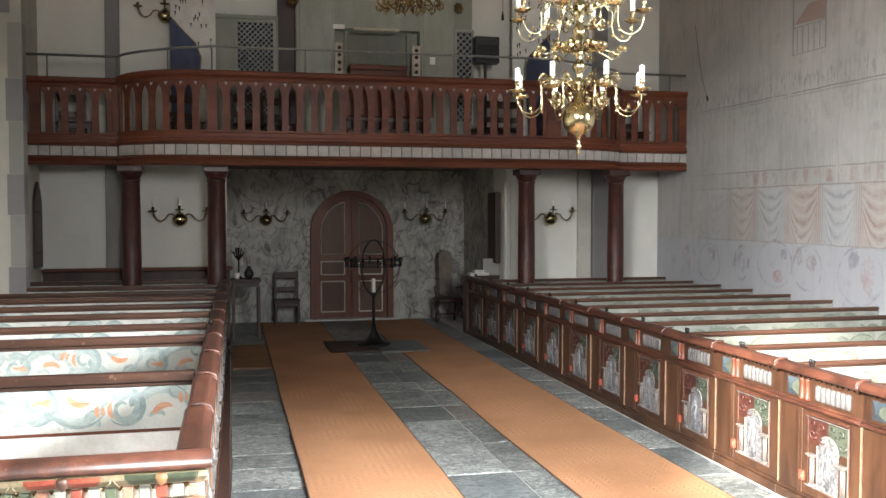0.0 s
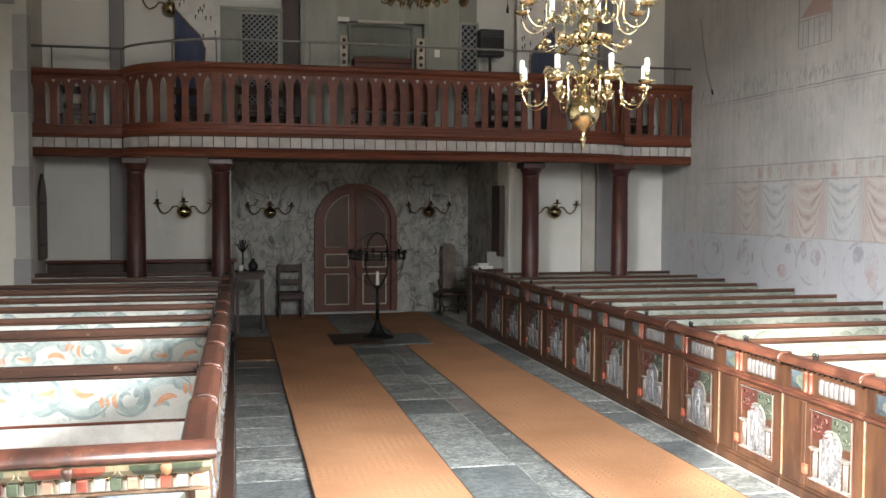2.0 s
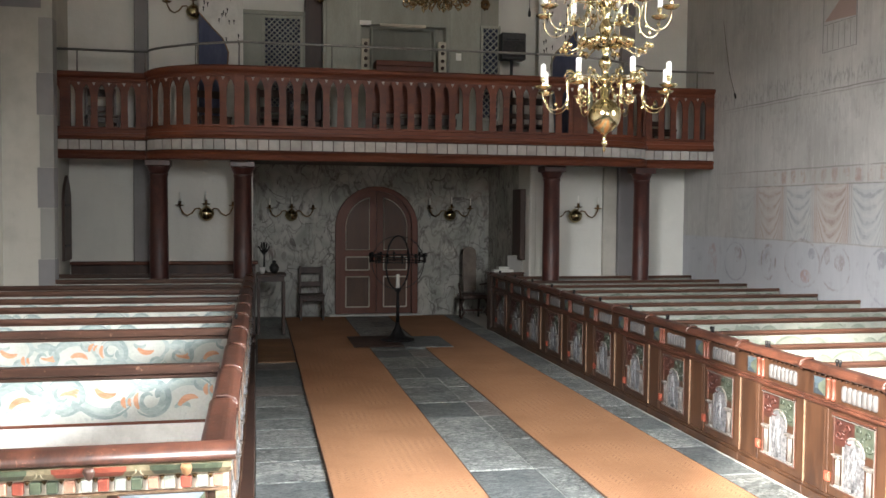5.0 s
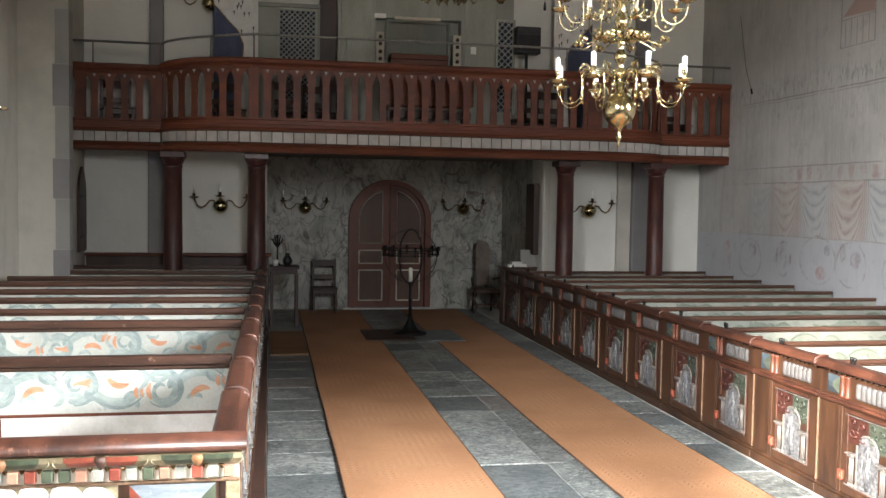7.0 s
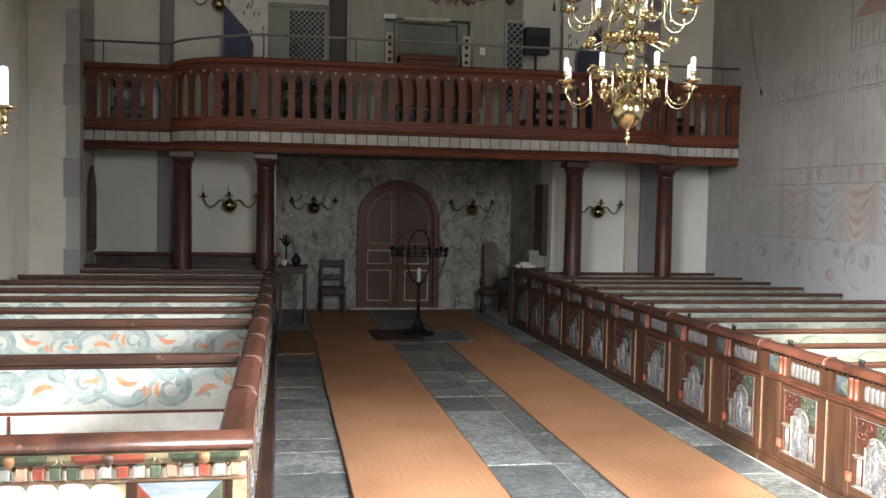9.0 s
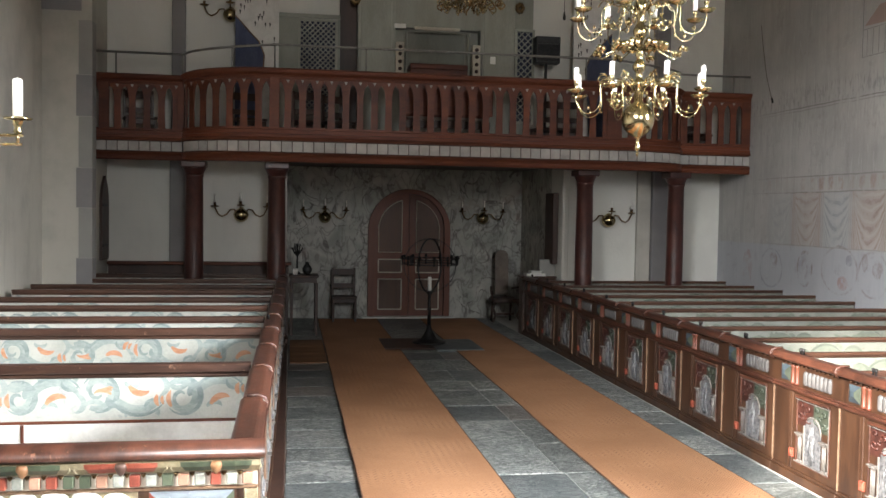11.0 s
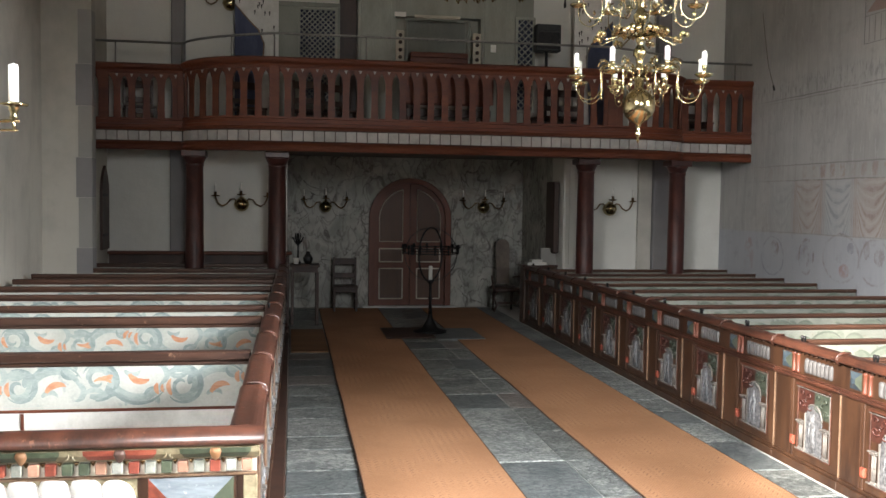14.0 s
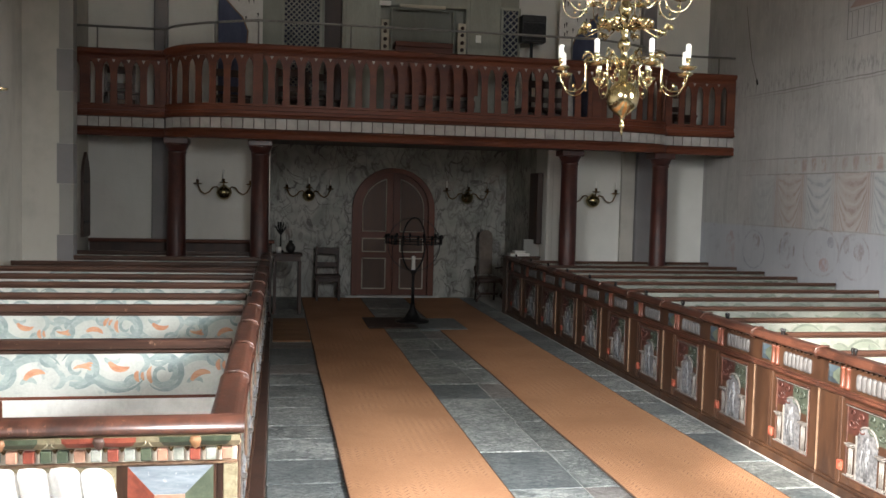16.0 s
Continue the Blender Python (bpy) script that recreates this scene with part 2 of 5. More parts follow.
def slate():
    """Dark split slate: pale scuffs, pits and a few fine veins."""
    n = Nodes("worn_slate")
    co = n.moved()
    a, b, c = n.noise(2.4, 6, 0.65, co), n.noise(7.0, 8, 0.75, n.moved((0.9, 1.2, 1)), 0.8), n.noise(26, 7, 0.8, n.moved((0.95, 1.1, 1)), 0.5)
    vein = n.math("ABSOLUTE", n.math("SUBTRACT", n.noise(2.6, 7, 0.7, n.moved((0.5, 1.3, 1)), 1.2), 0.5))
    col = n.mix(n.ramp(a, 0.35, 0.65), (0.115, 0.13, 0.128), (0.215, 0.233, 0.225))
    col = n.mix(n.math("MULTIPLY", n.ramp(b, 0.5, 0.64), 0.6), col, (0.34, 0.355, 0.34))
    col = n.mix(n.math("MULTIPLY", n.ramp(c, 0.5, 0.57), n.math("MULTIPLY", n.ramp(b, 0.42, 0.56), 0.8)), col, (0.44, 0.45, 0.43))
    col = n.mix(n.math("MULTIPLY", n.math("SUBTRACT", 1.0, n.ramp(c, 0.41, 0.48)), 0.85), col, (0.035, 0.04, 0.042))
    col = n.mix(n.math("MULTIPLY", n.math("SUBTRACT", 1.0, n.ramp(vein, 0.0, 0.012)), n.math("MULTIPLY", n.ramp(a, 0.42, 0.55), 0.7)), col, (0.55, 0.55, 0.53))
    col = n.mix(n.math("MULTIPLY", n.ramp(n.rnd, 0.86, 0.9), 0.55), col, (0.115, 0.085, 0.075))
    col = n.mix(n.math("MULTIPLY", n.math("SUBTRACT", 1.0, n.ramp(n.rnd, 0.2, 0.25)), 0.3), col, (0.15, 0.19, 0.215))
    tone = n.nt.nodes.new("ShaderNodeHueSaturation")
    n.put(tone.inputs["Value"], n.math("ADD", 0.62, n.math("MULTIPLY", n.rnd, 0.7))), n.put(tone.inputs["Color"], col)
    h = n.math("ADD", n.math("MULTIPLY", a, 1.2), n.math("ADD", b, n.math("MULTIPLY", c, 0.5)))
    return n.done(tone.outputs[0], n.math("ADD", 0.3, n.math("MULTIPLY", b, 0.4)), 0.0, h, 0.8, 0.016)


def coir():
    n = Nodes("orange_coir")
    x, y, z = n.axes()
    rib = n.math("SINE", n.math("MULTIPLY", n.math("ADD", y, n.math("MULTIPLY", n.math("ABSOLUTE", n.math("SUBTRACT", n.math("FRACT", n.math("MULTIPLY", x, 9.0)), 0.5)), 0.12)), 210.0))
    a, b = n.noise(1.2, 5, 0.6), n.noise(60.0, 3)
    col = n.mix(n.ramp(a, 0.3, 0.7), (0.35, 0.168, 0.078), (0.45, 0.23, 0.115))
    col = n.mix(n.math("MULTIPLY", n.ramp(b, 0.45, 0.7), 0.3), col, (0.23, 0.105, 0.05))
    col = n.mix(n.math("MULTIPLY", n.ramp(n.noise(3.5, 6, 0.7), 0.6, 0.75), 0.25), col, (0.25, 0.125, 0.065))
    zig = n.math("ABSOLUTE", n.math("SUBTRACT", n.math("FRACT", n.math("MULTIPLY", x, 8.0)), 0.5))
    phase = n.math("FRACT", n.math("DIVIDE", n.math("ADD", y, n.math("MULTIPLY", zig, 0.16)), 0.062))
    gap = n.band(n.math("FRACT", n.math("MULTIPLY", x, 16.0)), 0.25, 0.75, 0.1)
    tick = n.math("MULTIPLY", n.math("MULTIPLY", n.band(phase, 0.1, 0.3, 0.06), gap), n.ramp(n.noise(2.4, 4, 0.6), 0.44, 0.62))
    col = n.mix(n.math("MULTIPLY", tick, 0.75), col, (0.13, 0.06, 0.03))
    return n.done(col, 0.95, 0.0, n.math("ADD", rib, n.math("MULTIPLY", b, 1.5)), 0.35, 0.004)


LIME = plaster("whitewash", (0.72, 0.71, 0.66), (0.56, 0.55, 0.51), 0.45)
LIME_GREY = plaster("grey_limewash", (0.50, 0.475, 0.42), (0.35, 0.33, 0.29), 0.85)
QUOIN_PALE = plaster("pale_quoin_paint", (0.31, 0.30, 0.28), (0.22, 0.215, 0.205), 0.7)
QUOIN = plaster("grey_quoin_paint", (0.25, 0.238, 0.24), (0.185, 0.175, 0.182), 0.7)
FRESCO = fresco()
MARBLED = marbling()
SLATE = slate()
MORTAR = plaster("pale_mortar", (0.62, 0.61, 0.58), (0.36, 0.36, 0.34), 0.6)
COIR = coir()
OAK = surface("brown_stained_wood", (0.022, 0.010, 0.006), (0.066, 0.030, 0.015), 5, (1, 1, 0.16), 0.42, worn=(0.13, 0.07, 0.04), worn_at=0.68, coat=0.1)
RED_WOOD = surface("red_brown_painted_wood", (0.07, 0.016, 0.007), (0.155, 0.041, 0.015), 4, (0.15, 1, 1), 0.6, worn=(0.2, 0.08, 0.04), worn_at=0.68, coat=0.05)
RAIL_WOOD = surface("worn_red_rail", (0.024, 0.010, 0.007), (0.095, 0.034, 0.02), 9, (1, 0.4, 1), 0.4, worn=(0.19, 0.09, 0.055), worn_at=0.6, coat=0.2, vary=0.35)
SPANDREL = surface("dull_red_carving_paint", (0.026, 0.009, 0.007), (0.062, 0.019, 0.013), 16, rough=0.5, worn=(0.06, 0.03, 0.025), worn_at=0.6)
LEATHER = surface("worn_brown_upholstery", (0.13, 0.10, 0.08), (0.22, 0.175, 0.14), 6, rough=0.6)
BENCH_RAIL = surface("worn_bench_rail", (0.034, 0.016, 0.011), (0.092, 0.042, 0.026), 6, (0.12, 1, 1), 0.42, worn=(0.22, 0.13, 0.085), worn_at=0.62, coat=0.1, vary=0.35)
DARK_WOOD = surface("dark_wood", (0.03, 0.016, 0.012), (0.065, 0.032, 0.022), 5, (1, 1, 0.15), 0.5)
DOOR_WOOD = surface("red_brown_door_paint", (0.115, 0.030, 0.013), (0.175, 0.050, 0.022), 4, (1, 1, 0.15), 0.5)
DOOR_FIELD = surface("brown_door_panel", (0.075, 0.033, 0.017), (0.12, 0.055, 0.028), 4, (1, 1, 0.15), 0.5)
COLUMN_RED = surface("marbled_red_column", (0.03, 0.009, 0.008), (0.075, 0.022, 0.016), 7, (1, 1, 0.5), 0.35, worn=(0.2, 0.1, 0.08), worn_at=0.68, coat=0.2)
CREAM = surface("cream_paint", (0.48, 0.42, 0.33), (0.62, 0.56, 0.46), 8, rough=0.6)
WHITE_PAINT = surface("old_white_paint", (0.62, 0.60, 0.56), (0.76, 0.74, 0.70), 8, rough=0.55, worn=(0.4, 0.36, 0.31), worn_at=0.7)
PALE_PANEL = surface("pale_painted_panel", (0.36, 0.37, 0.335), (0.49, 0.495, 0.455), 3, rough=0.65, worn=(0.34, 0.365, 0.345), worn_at=0.58, strength=0.1)
# Grey-green paint with shade mixed in, against strong light on the right-hand benches.
PANEL_GREY_DIM = surface("grey_green_painted_panel", (0.15, 0.157, 0.135), (0.225, 0.23, 0.2), 4, rough=0.65, worn=(0.16, 0.12, 0.09), worn_at=0.6, strength=0.1)
SEA_BLUE = surface("blue_grey_brushwork", (0.155, 0.205, 0.20), (0.275, 0.32, 0.305), 11, (1, 1, 2), 0.65, worn=(0.36, 0.4, 0.38), worn_at=0.62, strength=0.05)
PALE_BLUE = surface("pale_blue_brushwork", (0.235, 0.29, 0.275), (0.37, 0.41, 0.385), 11, (1, 1, 2), 0.65, worn=(0.42, 0.45, 0.42), worn_at=0.64, strength=0.05)
ORANGE = surface("orange_brushwork", (0.38, 0.16, 0.085), (0.50, 0.28, 0.17), 9, (1, 1, 3), 0.65, worn=(0.55, 0.42, 0.33), worn_at=0.6, strength=0.05)
RED_PAINT = surface("vermilion_paint", (0.17, 0.036, 0.022), (0.32, 0.075, 0.042), 12, rough=0.5, worn=(0.13, 0.055, 0.04), worn_at=0.66)
GREEN_PAINT = surface("dark_green_paint", (0.035, 0.048, 0.029), (0.078, 0.095, 0.057), 12, rough=0.5, worn=(0.2, 0.16, 0.1), worn_at=0.68)
BLUE_PAINT = surface("grey_blue_paint", (0.014, 0.022, 0.03), (0.036, 0.052, 0.064), 10, rough=0.75, worn=(0.2, 0.14, 0.07), worn_at=0.58)
GREY_FIGURE = surface("grey_painted_relief", (0.028, 0.028, 0.032), (0.19, 0.19, 0.195), 26, rough=0.5, worn=(0.045, 0.045, 0.045), worn_at=0.56)
LOBE_GREY = surface("grey_lobe_paint", (0.09, 0.08, 0.073), (0.17, 0.155, 0.14), 14, rough=0.5, worn=(0.16, 0.12, 0.1), worn_at=0.66)
FRIEZE_WHITE = surface("grey_white_frieze_paint", (0.33, 0.315, 0.295), (0.47, 0.45, 0.425), 6, rough=0.6, worn=(0.3, 0.27, 0.24), worn_at=0.66)
GILT = surface("dull_gold_bead", (0.13, 0.075, 0.045), (0.25, 0.155, 0.095), 20, rough=0.4, strength=0.1)
BRASS = surface("polished_brass", (0.34, 0.27, 0.14), (0.52, 0.43, 0.25), 8, rough=0.14, metal=1.0, strength=0.05, vary=0.1)
DULL_BRASS = surface("aged_brass", (0.13, 0.08, 0.04), (0.24, 0.155, 0.07), 10, rough=0.3, metal=1.0, strength=0.1)
IRON = surface("black_iron", (0.012, 0.012, 0.013), (0.03, 0.028, 0.028), 20, rough=0.5, metal=0.6)
STEEL = surface("grey_steel_rail", (0.16, 0.155, 0.145), (0.24, 0.23, 0.21), 20, rough=0.45, metal=0.4)
WAX = surface("white_candle_wax", (0.80, 0.78, 0.72), (0.86, 0.84, 0.78), 20, rough=0.4, strength=0.03)
ORGAN = surface("grey_green_organ_paint", (0.235, 0.24, 0.20), (0.32, 0.325, 0.275), 3, (1, 1, 0.3), 0.5)
ORGAN_DARK = surface("dark_green_organ_field", (0.165, 0.172, 0.145), (0.225, 0.232, 0.197), 3, (1, 1, 0.3), 0.5)
BLUE_CLOTH = surface("blue_painted_drapery", (0.045, 0.055, 0.105), (0.085, 0.1, 0.165), 4, (1, 1, 0.4), 0.8)
BLACK = surface("black_plastic", (0.012, 0.012, 0.012), (0.025, 0.025, 0.025), 20, rough=0.5)
PAPER = surface("white_paper", (0.72, 0.70, 0.66), (0.80, 0.78, 0.74), 10, rough=0.7)
OLIVE = surface("olive_gilt_paint", (0.16, 0.13, 0.075), (0.32, 0.27, 0.17), 18, rough=0.5, worn=(0.12, 0.08, 0.05), worn_at=0.6)
CARVED_GREEN = surface("dull_green_carving_paint", (0.022, 0.028, 0.02), (0.052, 0.062, 0.045), 16, rough=0.5, worn=(0.03, 0.03, 0.025), worn_at=0.6)
GREY_BLUE = surface("worn_grey_blue_facet", (0.09, 0.112, 0.13), (0.185, 0.21, 0.225), 12, (0.4, 1, 2), 0.6, worn=(0.3, 0.315, 0.315), worn_at=0.6)
FLAT_LOBE = surface("lilac_grey_lobe_paint", (0.05, 0.047, 0.047), (0.09, 0.085, 0.083), 14, rough=0.55, worn=(0.16, 0.13, 0.12), worn_at=0.66)
HEM = surface("dark_brown_hem", (0.07, 0.035, 0.02), (0.13, 0.065, 0.035), 30, rough=0.9)
DULL_ORANGE = surface("dull_orange_paint", (0.08, 0.023, 0.013), (0.15, 0.045, 0.025), 12, rough=0.5, worn=(0.1, 0.05, 0.04), worn_at=0.64)
LATTICE = surface("pale_grey_lattice_paint", (0.27, 0.275, 0.245), (0.37, 0.375, 0.34), 10, rough=0.6)
NIGHT_CLOTH = surface("dark_blue_organ_cloth", (0.02, 0.024, 0.045), (0.04, 0.047, 0.08), 6, rough=0.9)
# Scroll colours darkened to sit on the dimmed panels of the right-hand pews.
DIM_GREEN = surface("moss_green_brushwork", (0.075, 0.09, 0.07), (0.125, 0.14, 0.112), 9, (1, 1, 2), 0.65, worn=(0.1, 0.08, 0.06), worn_at=0.62, strength=0.05)
DIM_PALE_GREEN = surface("pale_moss_brushwork", (0.11, 0.125, 0.1), (0.165, 0.178, 0.145), 9, (1, 1, 2), 0.65, worn=(0.2, 0.2, 0.17), worn_at=0.62, strength=0.05)
DIM_RUST = surface("rust_brushwork", (0.15, 0.07, 0.045), (0.22, 0.115, 0.075), 9, (1, 1, 2), 0.65, worn=(0.2, 0.16, 0.13), worn_at=0.6, strength=0.05)
OCHRE = surface("ochre_floor_board", (0.17, 0.08, 0.035), (0.26, 0.13, 0.055), 4, (0.2, 2, 1), 0.6)
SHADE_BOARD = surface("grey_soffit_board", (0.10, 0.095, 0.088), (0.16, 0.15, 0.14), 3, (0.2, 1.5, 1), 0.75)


# ---- mesh helpers ----
def part(name, bm, material, parent=None, label=""):
    me = bpy.data.meshes.new(name)
    bm.normal_update()
    bm.to_mesh(me)
    bm.free()
    me.materials.append(material)
    ob = new(name, me)
    ob.parent = parent
    if label:
        tagged(ob, label)
    return ob


def again(ob, parent, at=(0, 0, 0), turn=0.0):
    """A like part on the same mesh."""
    o = new(ob.name.split(".")[0], ob.data)
    o.parent = parent
    o.matrix_basis = pose(*at, 0, 0, turn)
    if "label" in ob:
        o["label"] = ob["label"]
    return o


def thing(name, at, label, category, group="", kind="", turn=0.0):
    ob = new(name)
    ob.empty_display_size = 0.1
    ob.matrix_basis = pose(*at, 0, 0, turn)
    return tagged(ob, label, category, group, kind)


def box(bm, x0, x1, y0, y1, z0, z1, bevel=0.0):
    m = Matrix.LocRotScale(((x0 + x1) / 2, (y0 + y1) / 2, (z0 + z1) / 2), None, (abs(x1 - x0), abs(y1 - y0), abs(z1 - z0)))
    vs = bmesh.ops.create_cube(bm, size=1.0, matrix=m)["verts"]
    if bevel:
        bmesh.ops.bevel(bm, geom=list({e for v in vs for e in v.link_edges}), offset=bevel, segments=1, affect="EDGES", clamp_overlap=True)
    return bm


def boxes(*rows, bevel=0.0):
    bm = bmesh.new()
    for r in rows:
        box(bm, *r, bevel=bevel)
    return bm


def lathe(bm, profile, at=(0, 0, 0), segs=16, smooth=True):
    """Turns (radius, height) pairs about the upright axis at a place."""
    rings = []
    for r, z in profile:
        rings.append([bm.verts.new((at[0] + max(r, 0.0005) * math.cos(2 * math.pi * k / segs), at[1] + max(r, 0.0005) * math.sin(2 * math.pi * k / segs), at[2] + z)) for k in range(segs)])
    for a, b in zip(rings, rings[1:]):
        for k in range(segs):
            bm.faces.new((a[k], a[(k + 1) % segs], b[(k + 1) % segs], b[k])).smooth = smooth
    bm.faces.new(rings[0][::-1]), bm.faces.new(rings[-1])
    return bm


def tube(bm, pts, radius, segs=6, taper=None):
    """A round bar along points."""
    pts = [Vector(p) for p in pts]
    rings, n = [], len(pts)
    side = None
    for i, p in enumerate(pts):
        d = (pts[min(i + 1, n - 1)] - pts[max(i - 1, 0)]).normalized()
        if side is None:
            side = d.orthogonal().normalized()
        side = (side - d * side.dot(d)).normalized()
        up = d.cross(side)
        r = radius * (1 if taper is None else 1 + (taper - 1) * i / (n - 1))
        rings.append([bm.verts.new(p + (side * math.cos(2 * math.pi * k / segs) + up * math.sin(2 * math.pi * k / segs)) * r) for k in range(segs)])
    for a, b in zip(rings, rings[1:]):
        for k in range(segs):
            bm.faces.new((a[k], a[(k + 1) % segs], b[(k + 1) % segs], b[k])).smooth = True
    bm.faces.new(rings[0][::-1]), bm.faces.new(rings[-1])
    return bm


def plate(bm, pts, depth, place):
    """A flat shape with thickness: 2D points, and a function that places (u, v, w)."""
    front = [bm.verts.new(place(u, v, 0)) for u, v in pts]
    back = [bm.verts.new(place(u, v, depth)) for u, v in pts]
    bm.faces.new(front), bm.faces.new(back[::-1])
    for i in range(len(pts)):
        j = (i + 1) % len(pts)
        bm.faces.new((front[i], back[i], back[j], front[j]))
    bmesh.ops.recalc_face_normals(bm, faces=bm.faces[:])
    return bm


def sweep(bm, path, profile):
    """Carries a closed (out, z) profile along a plan path of (x, y); out is to the right of the way."""
    rings, n = [], len(path)
    for i, p in enumerate(path):
        a, b = Vector(path[max(i - 1, 0)]), Vector(path[min(i + 1, n - 1)])
        d = (b - a).normalized()
        nx, ny = d.y, -d.x
        rings.append([bm.verts.new((p[0] + nx * o, p[1] + ny * o, z)) for o, z in profile])
    m = len(profile)
    for a, b in zip(rings, rings[1:]):
        for k in range(m):
            bm.faces.new((a[k], a[(k + 1) % m], b[(k + 1) % m], b[k]))
    bm.faces.new(rings[0][::-1]), bm.faces.new(rings[-1])
    bmesh.ops.recalc_face_normals(bm, faces=bm.faces[:])
    return bm


def arc(cx, cy, r, a0, a1, n, ry=None):
    return [(cx + r * math.cos(radians(a0 + (a1 - a0) * k / n)), cy + (ry or r) * math.sin(radians(a0 + (a1 - a0) * k / n))) for k in range(n + 1)]


# ---- the large structure ----
def structure(name, bm, material, label):
    return tagged(part(name, bm, material), label, name.split("_")[0], kind="structure")


floor = structure("floor", boxes((-6, 6, -6.5, 20.6, -0.3, -0.012)), MORTAR, "grey slate slab floor with pale mortar joints")
structure("wall_right", boxes((5, 5.9, -6, 3.2, 0, 7.5), (5, 5.9, 4.8, 17.3, 0, 7.5), (5, 5.9, 3.2, 4.8, 0, 2.7), (5, 5.9, 3.2, 4.8, 5.3, 7.5)), FRESCO, "grey limewashed wall with faded painted curtains and frieze")
wl = boxes((-6.3, -5.5, -6, -0.7, 0, 7.5), (-6.3, -5.5, 2.2, 15.3, 0, 7.5), (-6.3, -5.5, -0.7, 2.2, 0, 4.0), (-6.3, -5.5, -0.7, 2.2, 6.6, 7.5))
structure("wall_left", wl, LIME_GREY, "old grey-white plastered wall")
pier = boxes((-6.3, -4.87, 15.3, 15.55, 0, 7.5), (-6.3, -5.05, 15.55, 17.3, 0, 7.5))
structure("wall_pier", pier, LIME_GREY, "yellowish-white plastered pier beside the gallery")
rib = [(15.28, 4.62)] + arc(14.6, 4.62, 0.68, 0, 90, 8, 1.3) + [(14.6, 7.4), (15.28, 7.4)]
structure("trim_arch", plate(bmesh.new(), rib, 0.5, lambda u, v, w: (-5.0 - w, u, v)), QUOIN, "dark grey springing of a vault arch")
ww = boxes((-6.3, -2.32, 17.3, 17.9, 0, 7.5), (2.2, 5.9, 17.3, 17.9, 0, 7.5), (-2.32, 2.2, 17.3, 17.9, 2.86, 7.5))
structure("wall_west", ww, LIME, "whitewashed end wall behind the gallery")
wd = boxes((-2.9, -0.8, 20, 20.5, 0, 2.86), (0.8, 2.9, 20, 20.5, 0, 2.86))
arch = [(-0.8, 2.86), (-0.8, 1.68)] + arc(0, 1.68, 0.8, 180, 0, 20) + [(0.8, 2.86)]
plate(wd, arch, 0.5, lambda u, v, w: (u, 20 + w, v))
structure("wall_porch", wd, MARBLED, "wall painted as grey-white veined marble round the door")
structure("wall_porch_side", boxes((-2.9, -2.32, 17.9, 20, 0, 2.86)), MARBLED, "porch side wall painted as veined marble")
# Added behind the door, unseen: keeps skylight out of the leaf gaps.
structure("wall_outer", boxes((-1.2, 1.2, 20.3, 20.6, -0.01, 2.86)), DARK_WOOD, "unseen dark backing that blocks skylight at the door's gaps")
structure("wall_porch_side", boxes((2.2, 2.9, 17.9, 20, 0, 2.86)), MARBLED, "porch side wall painted as veined marble")
structure("wall_east", boxes((-6.3, -1.1, -6.6, -6, 0, 7.5), (1.1, 5.9, -6.6, -6, 0, 7.5), (-1.1, 1.1, -6.6, -6, 0, 3.4), (-1.1, 1.1, -6.6, -6, 6.6, 7.5)), LIME, "whitewashed chancel wall")
structure("ceiling", boxes((-6.3, 5.9, -6.6, 17.9, 7.5, 7.8)), LIME, "whitewashed ceiling")
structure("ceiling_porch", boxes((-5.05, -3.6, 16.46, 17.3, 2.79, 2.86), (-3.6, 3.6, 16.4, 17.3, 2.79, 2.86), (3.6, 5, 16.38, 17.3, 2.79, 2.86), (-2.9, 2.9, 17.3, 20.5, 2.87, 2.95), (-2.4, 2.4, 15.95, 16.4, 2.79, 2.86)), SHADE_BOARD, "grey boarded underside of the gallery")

# grey painted pilaster strips on the end wall, and the reveals of the porch
for x0, x1 in ((-4.1, -3.86), (3.74, 4.02)):
    structure("trim_pilaster", boxes((x0, x1, 17.14, 17.3, 0, 2.78), (x0 + 0.02, x1 - 0.02, 17.16, 17.3, 2.88, 7.4), bevel=0.01), QUOIN, "grey painted pilaster strip")
structure("trim_reveal", boxes((2.2, 2.4, 17.22, 17.298, 0, 2.78), (2.22, 2.3, 17.2, 17.22, 0, 2.7), bevel=0.008), LIME, "whitewashed edge of the porch opening")
structure("trim_reveal", boxes((3.5, 3.735, 17.22, 17.298, 0, 2.78), bevel=0.008), LIME_GREY, "pale plaster strip beside the pilaster")

# quoin stones up the pier's edge
quoins = thing("trim_quoin", (-4.87, 15.3, 0), "grey painted quoin stones up the edge of the pier", "quoin", kind="structure")
z, k = 0.05, 0
while z < 4.5:
    h = (0.5 if k % 2 else 0.62) + 0.12 * random.random()
    part("stone", boxes((-0.17 - 0.03 * (k % 2), 0.004, -0.005, 0.245, z, z + h - 0.004), bevel=0.002), QUOIN if k % 2 else QUOIN_PALE, quoins)
    z, k = z + h, k + 1

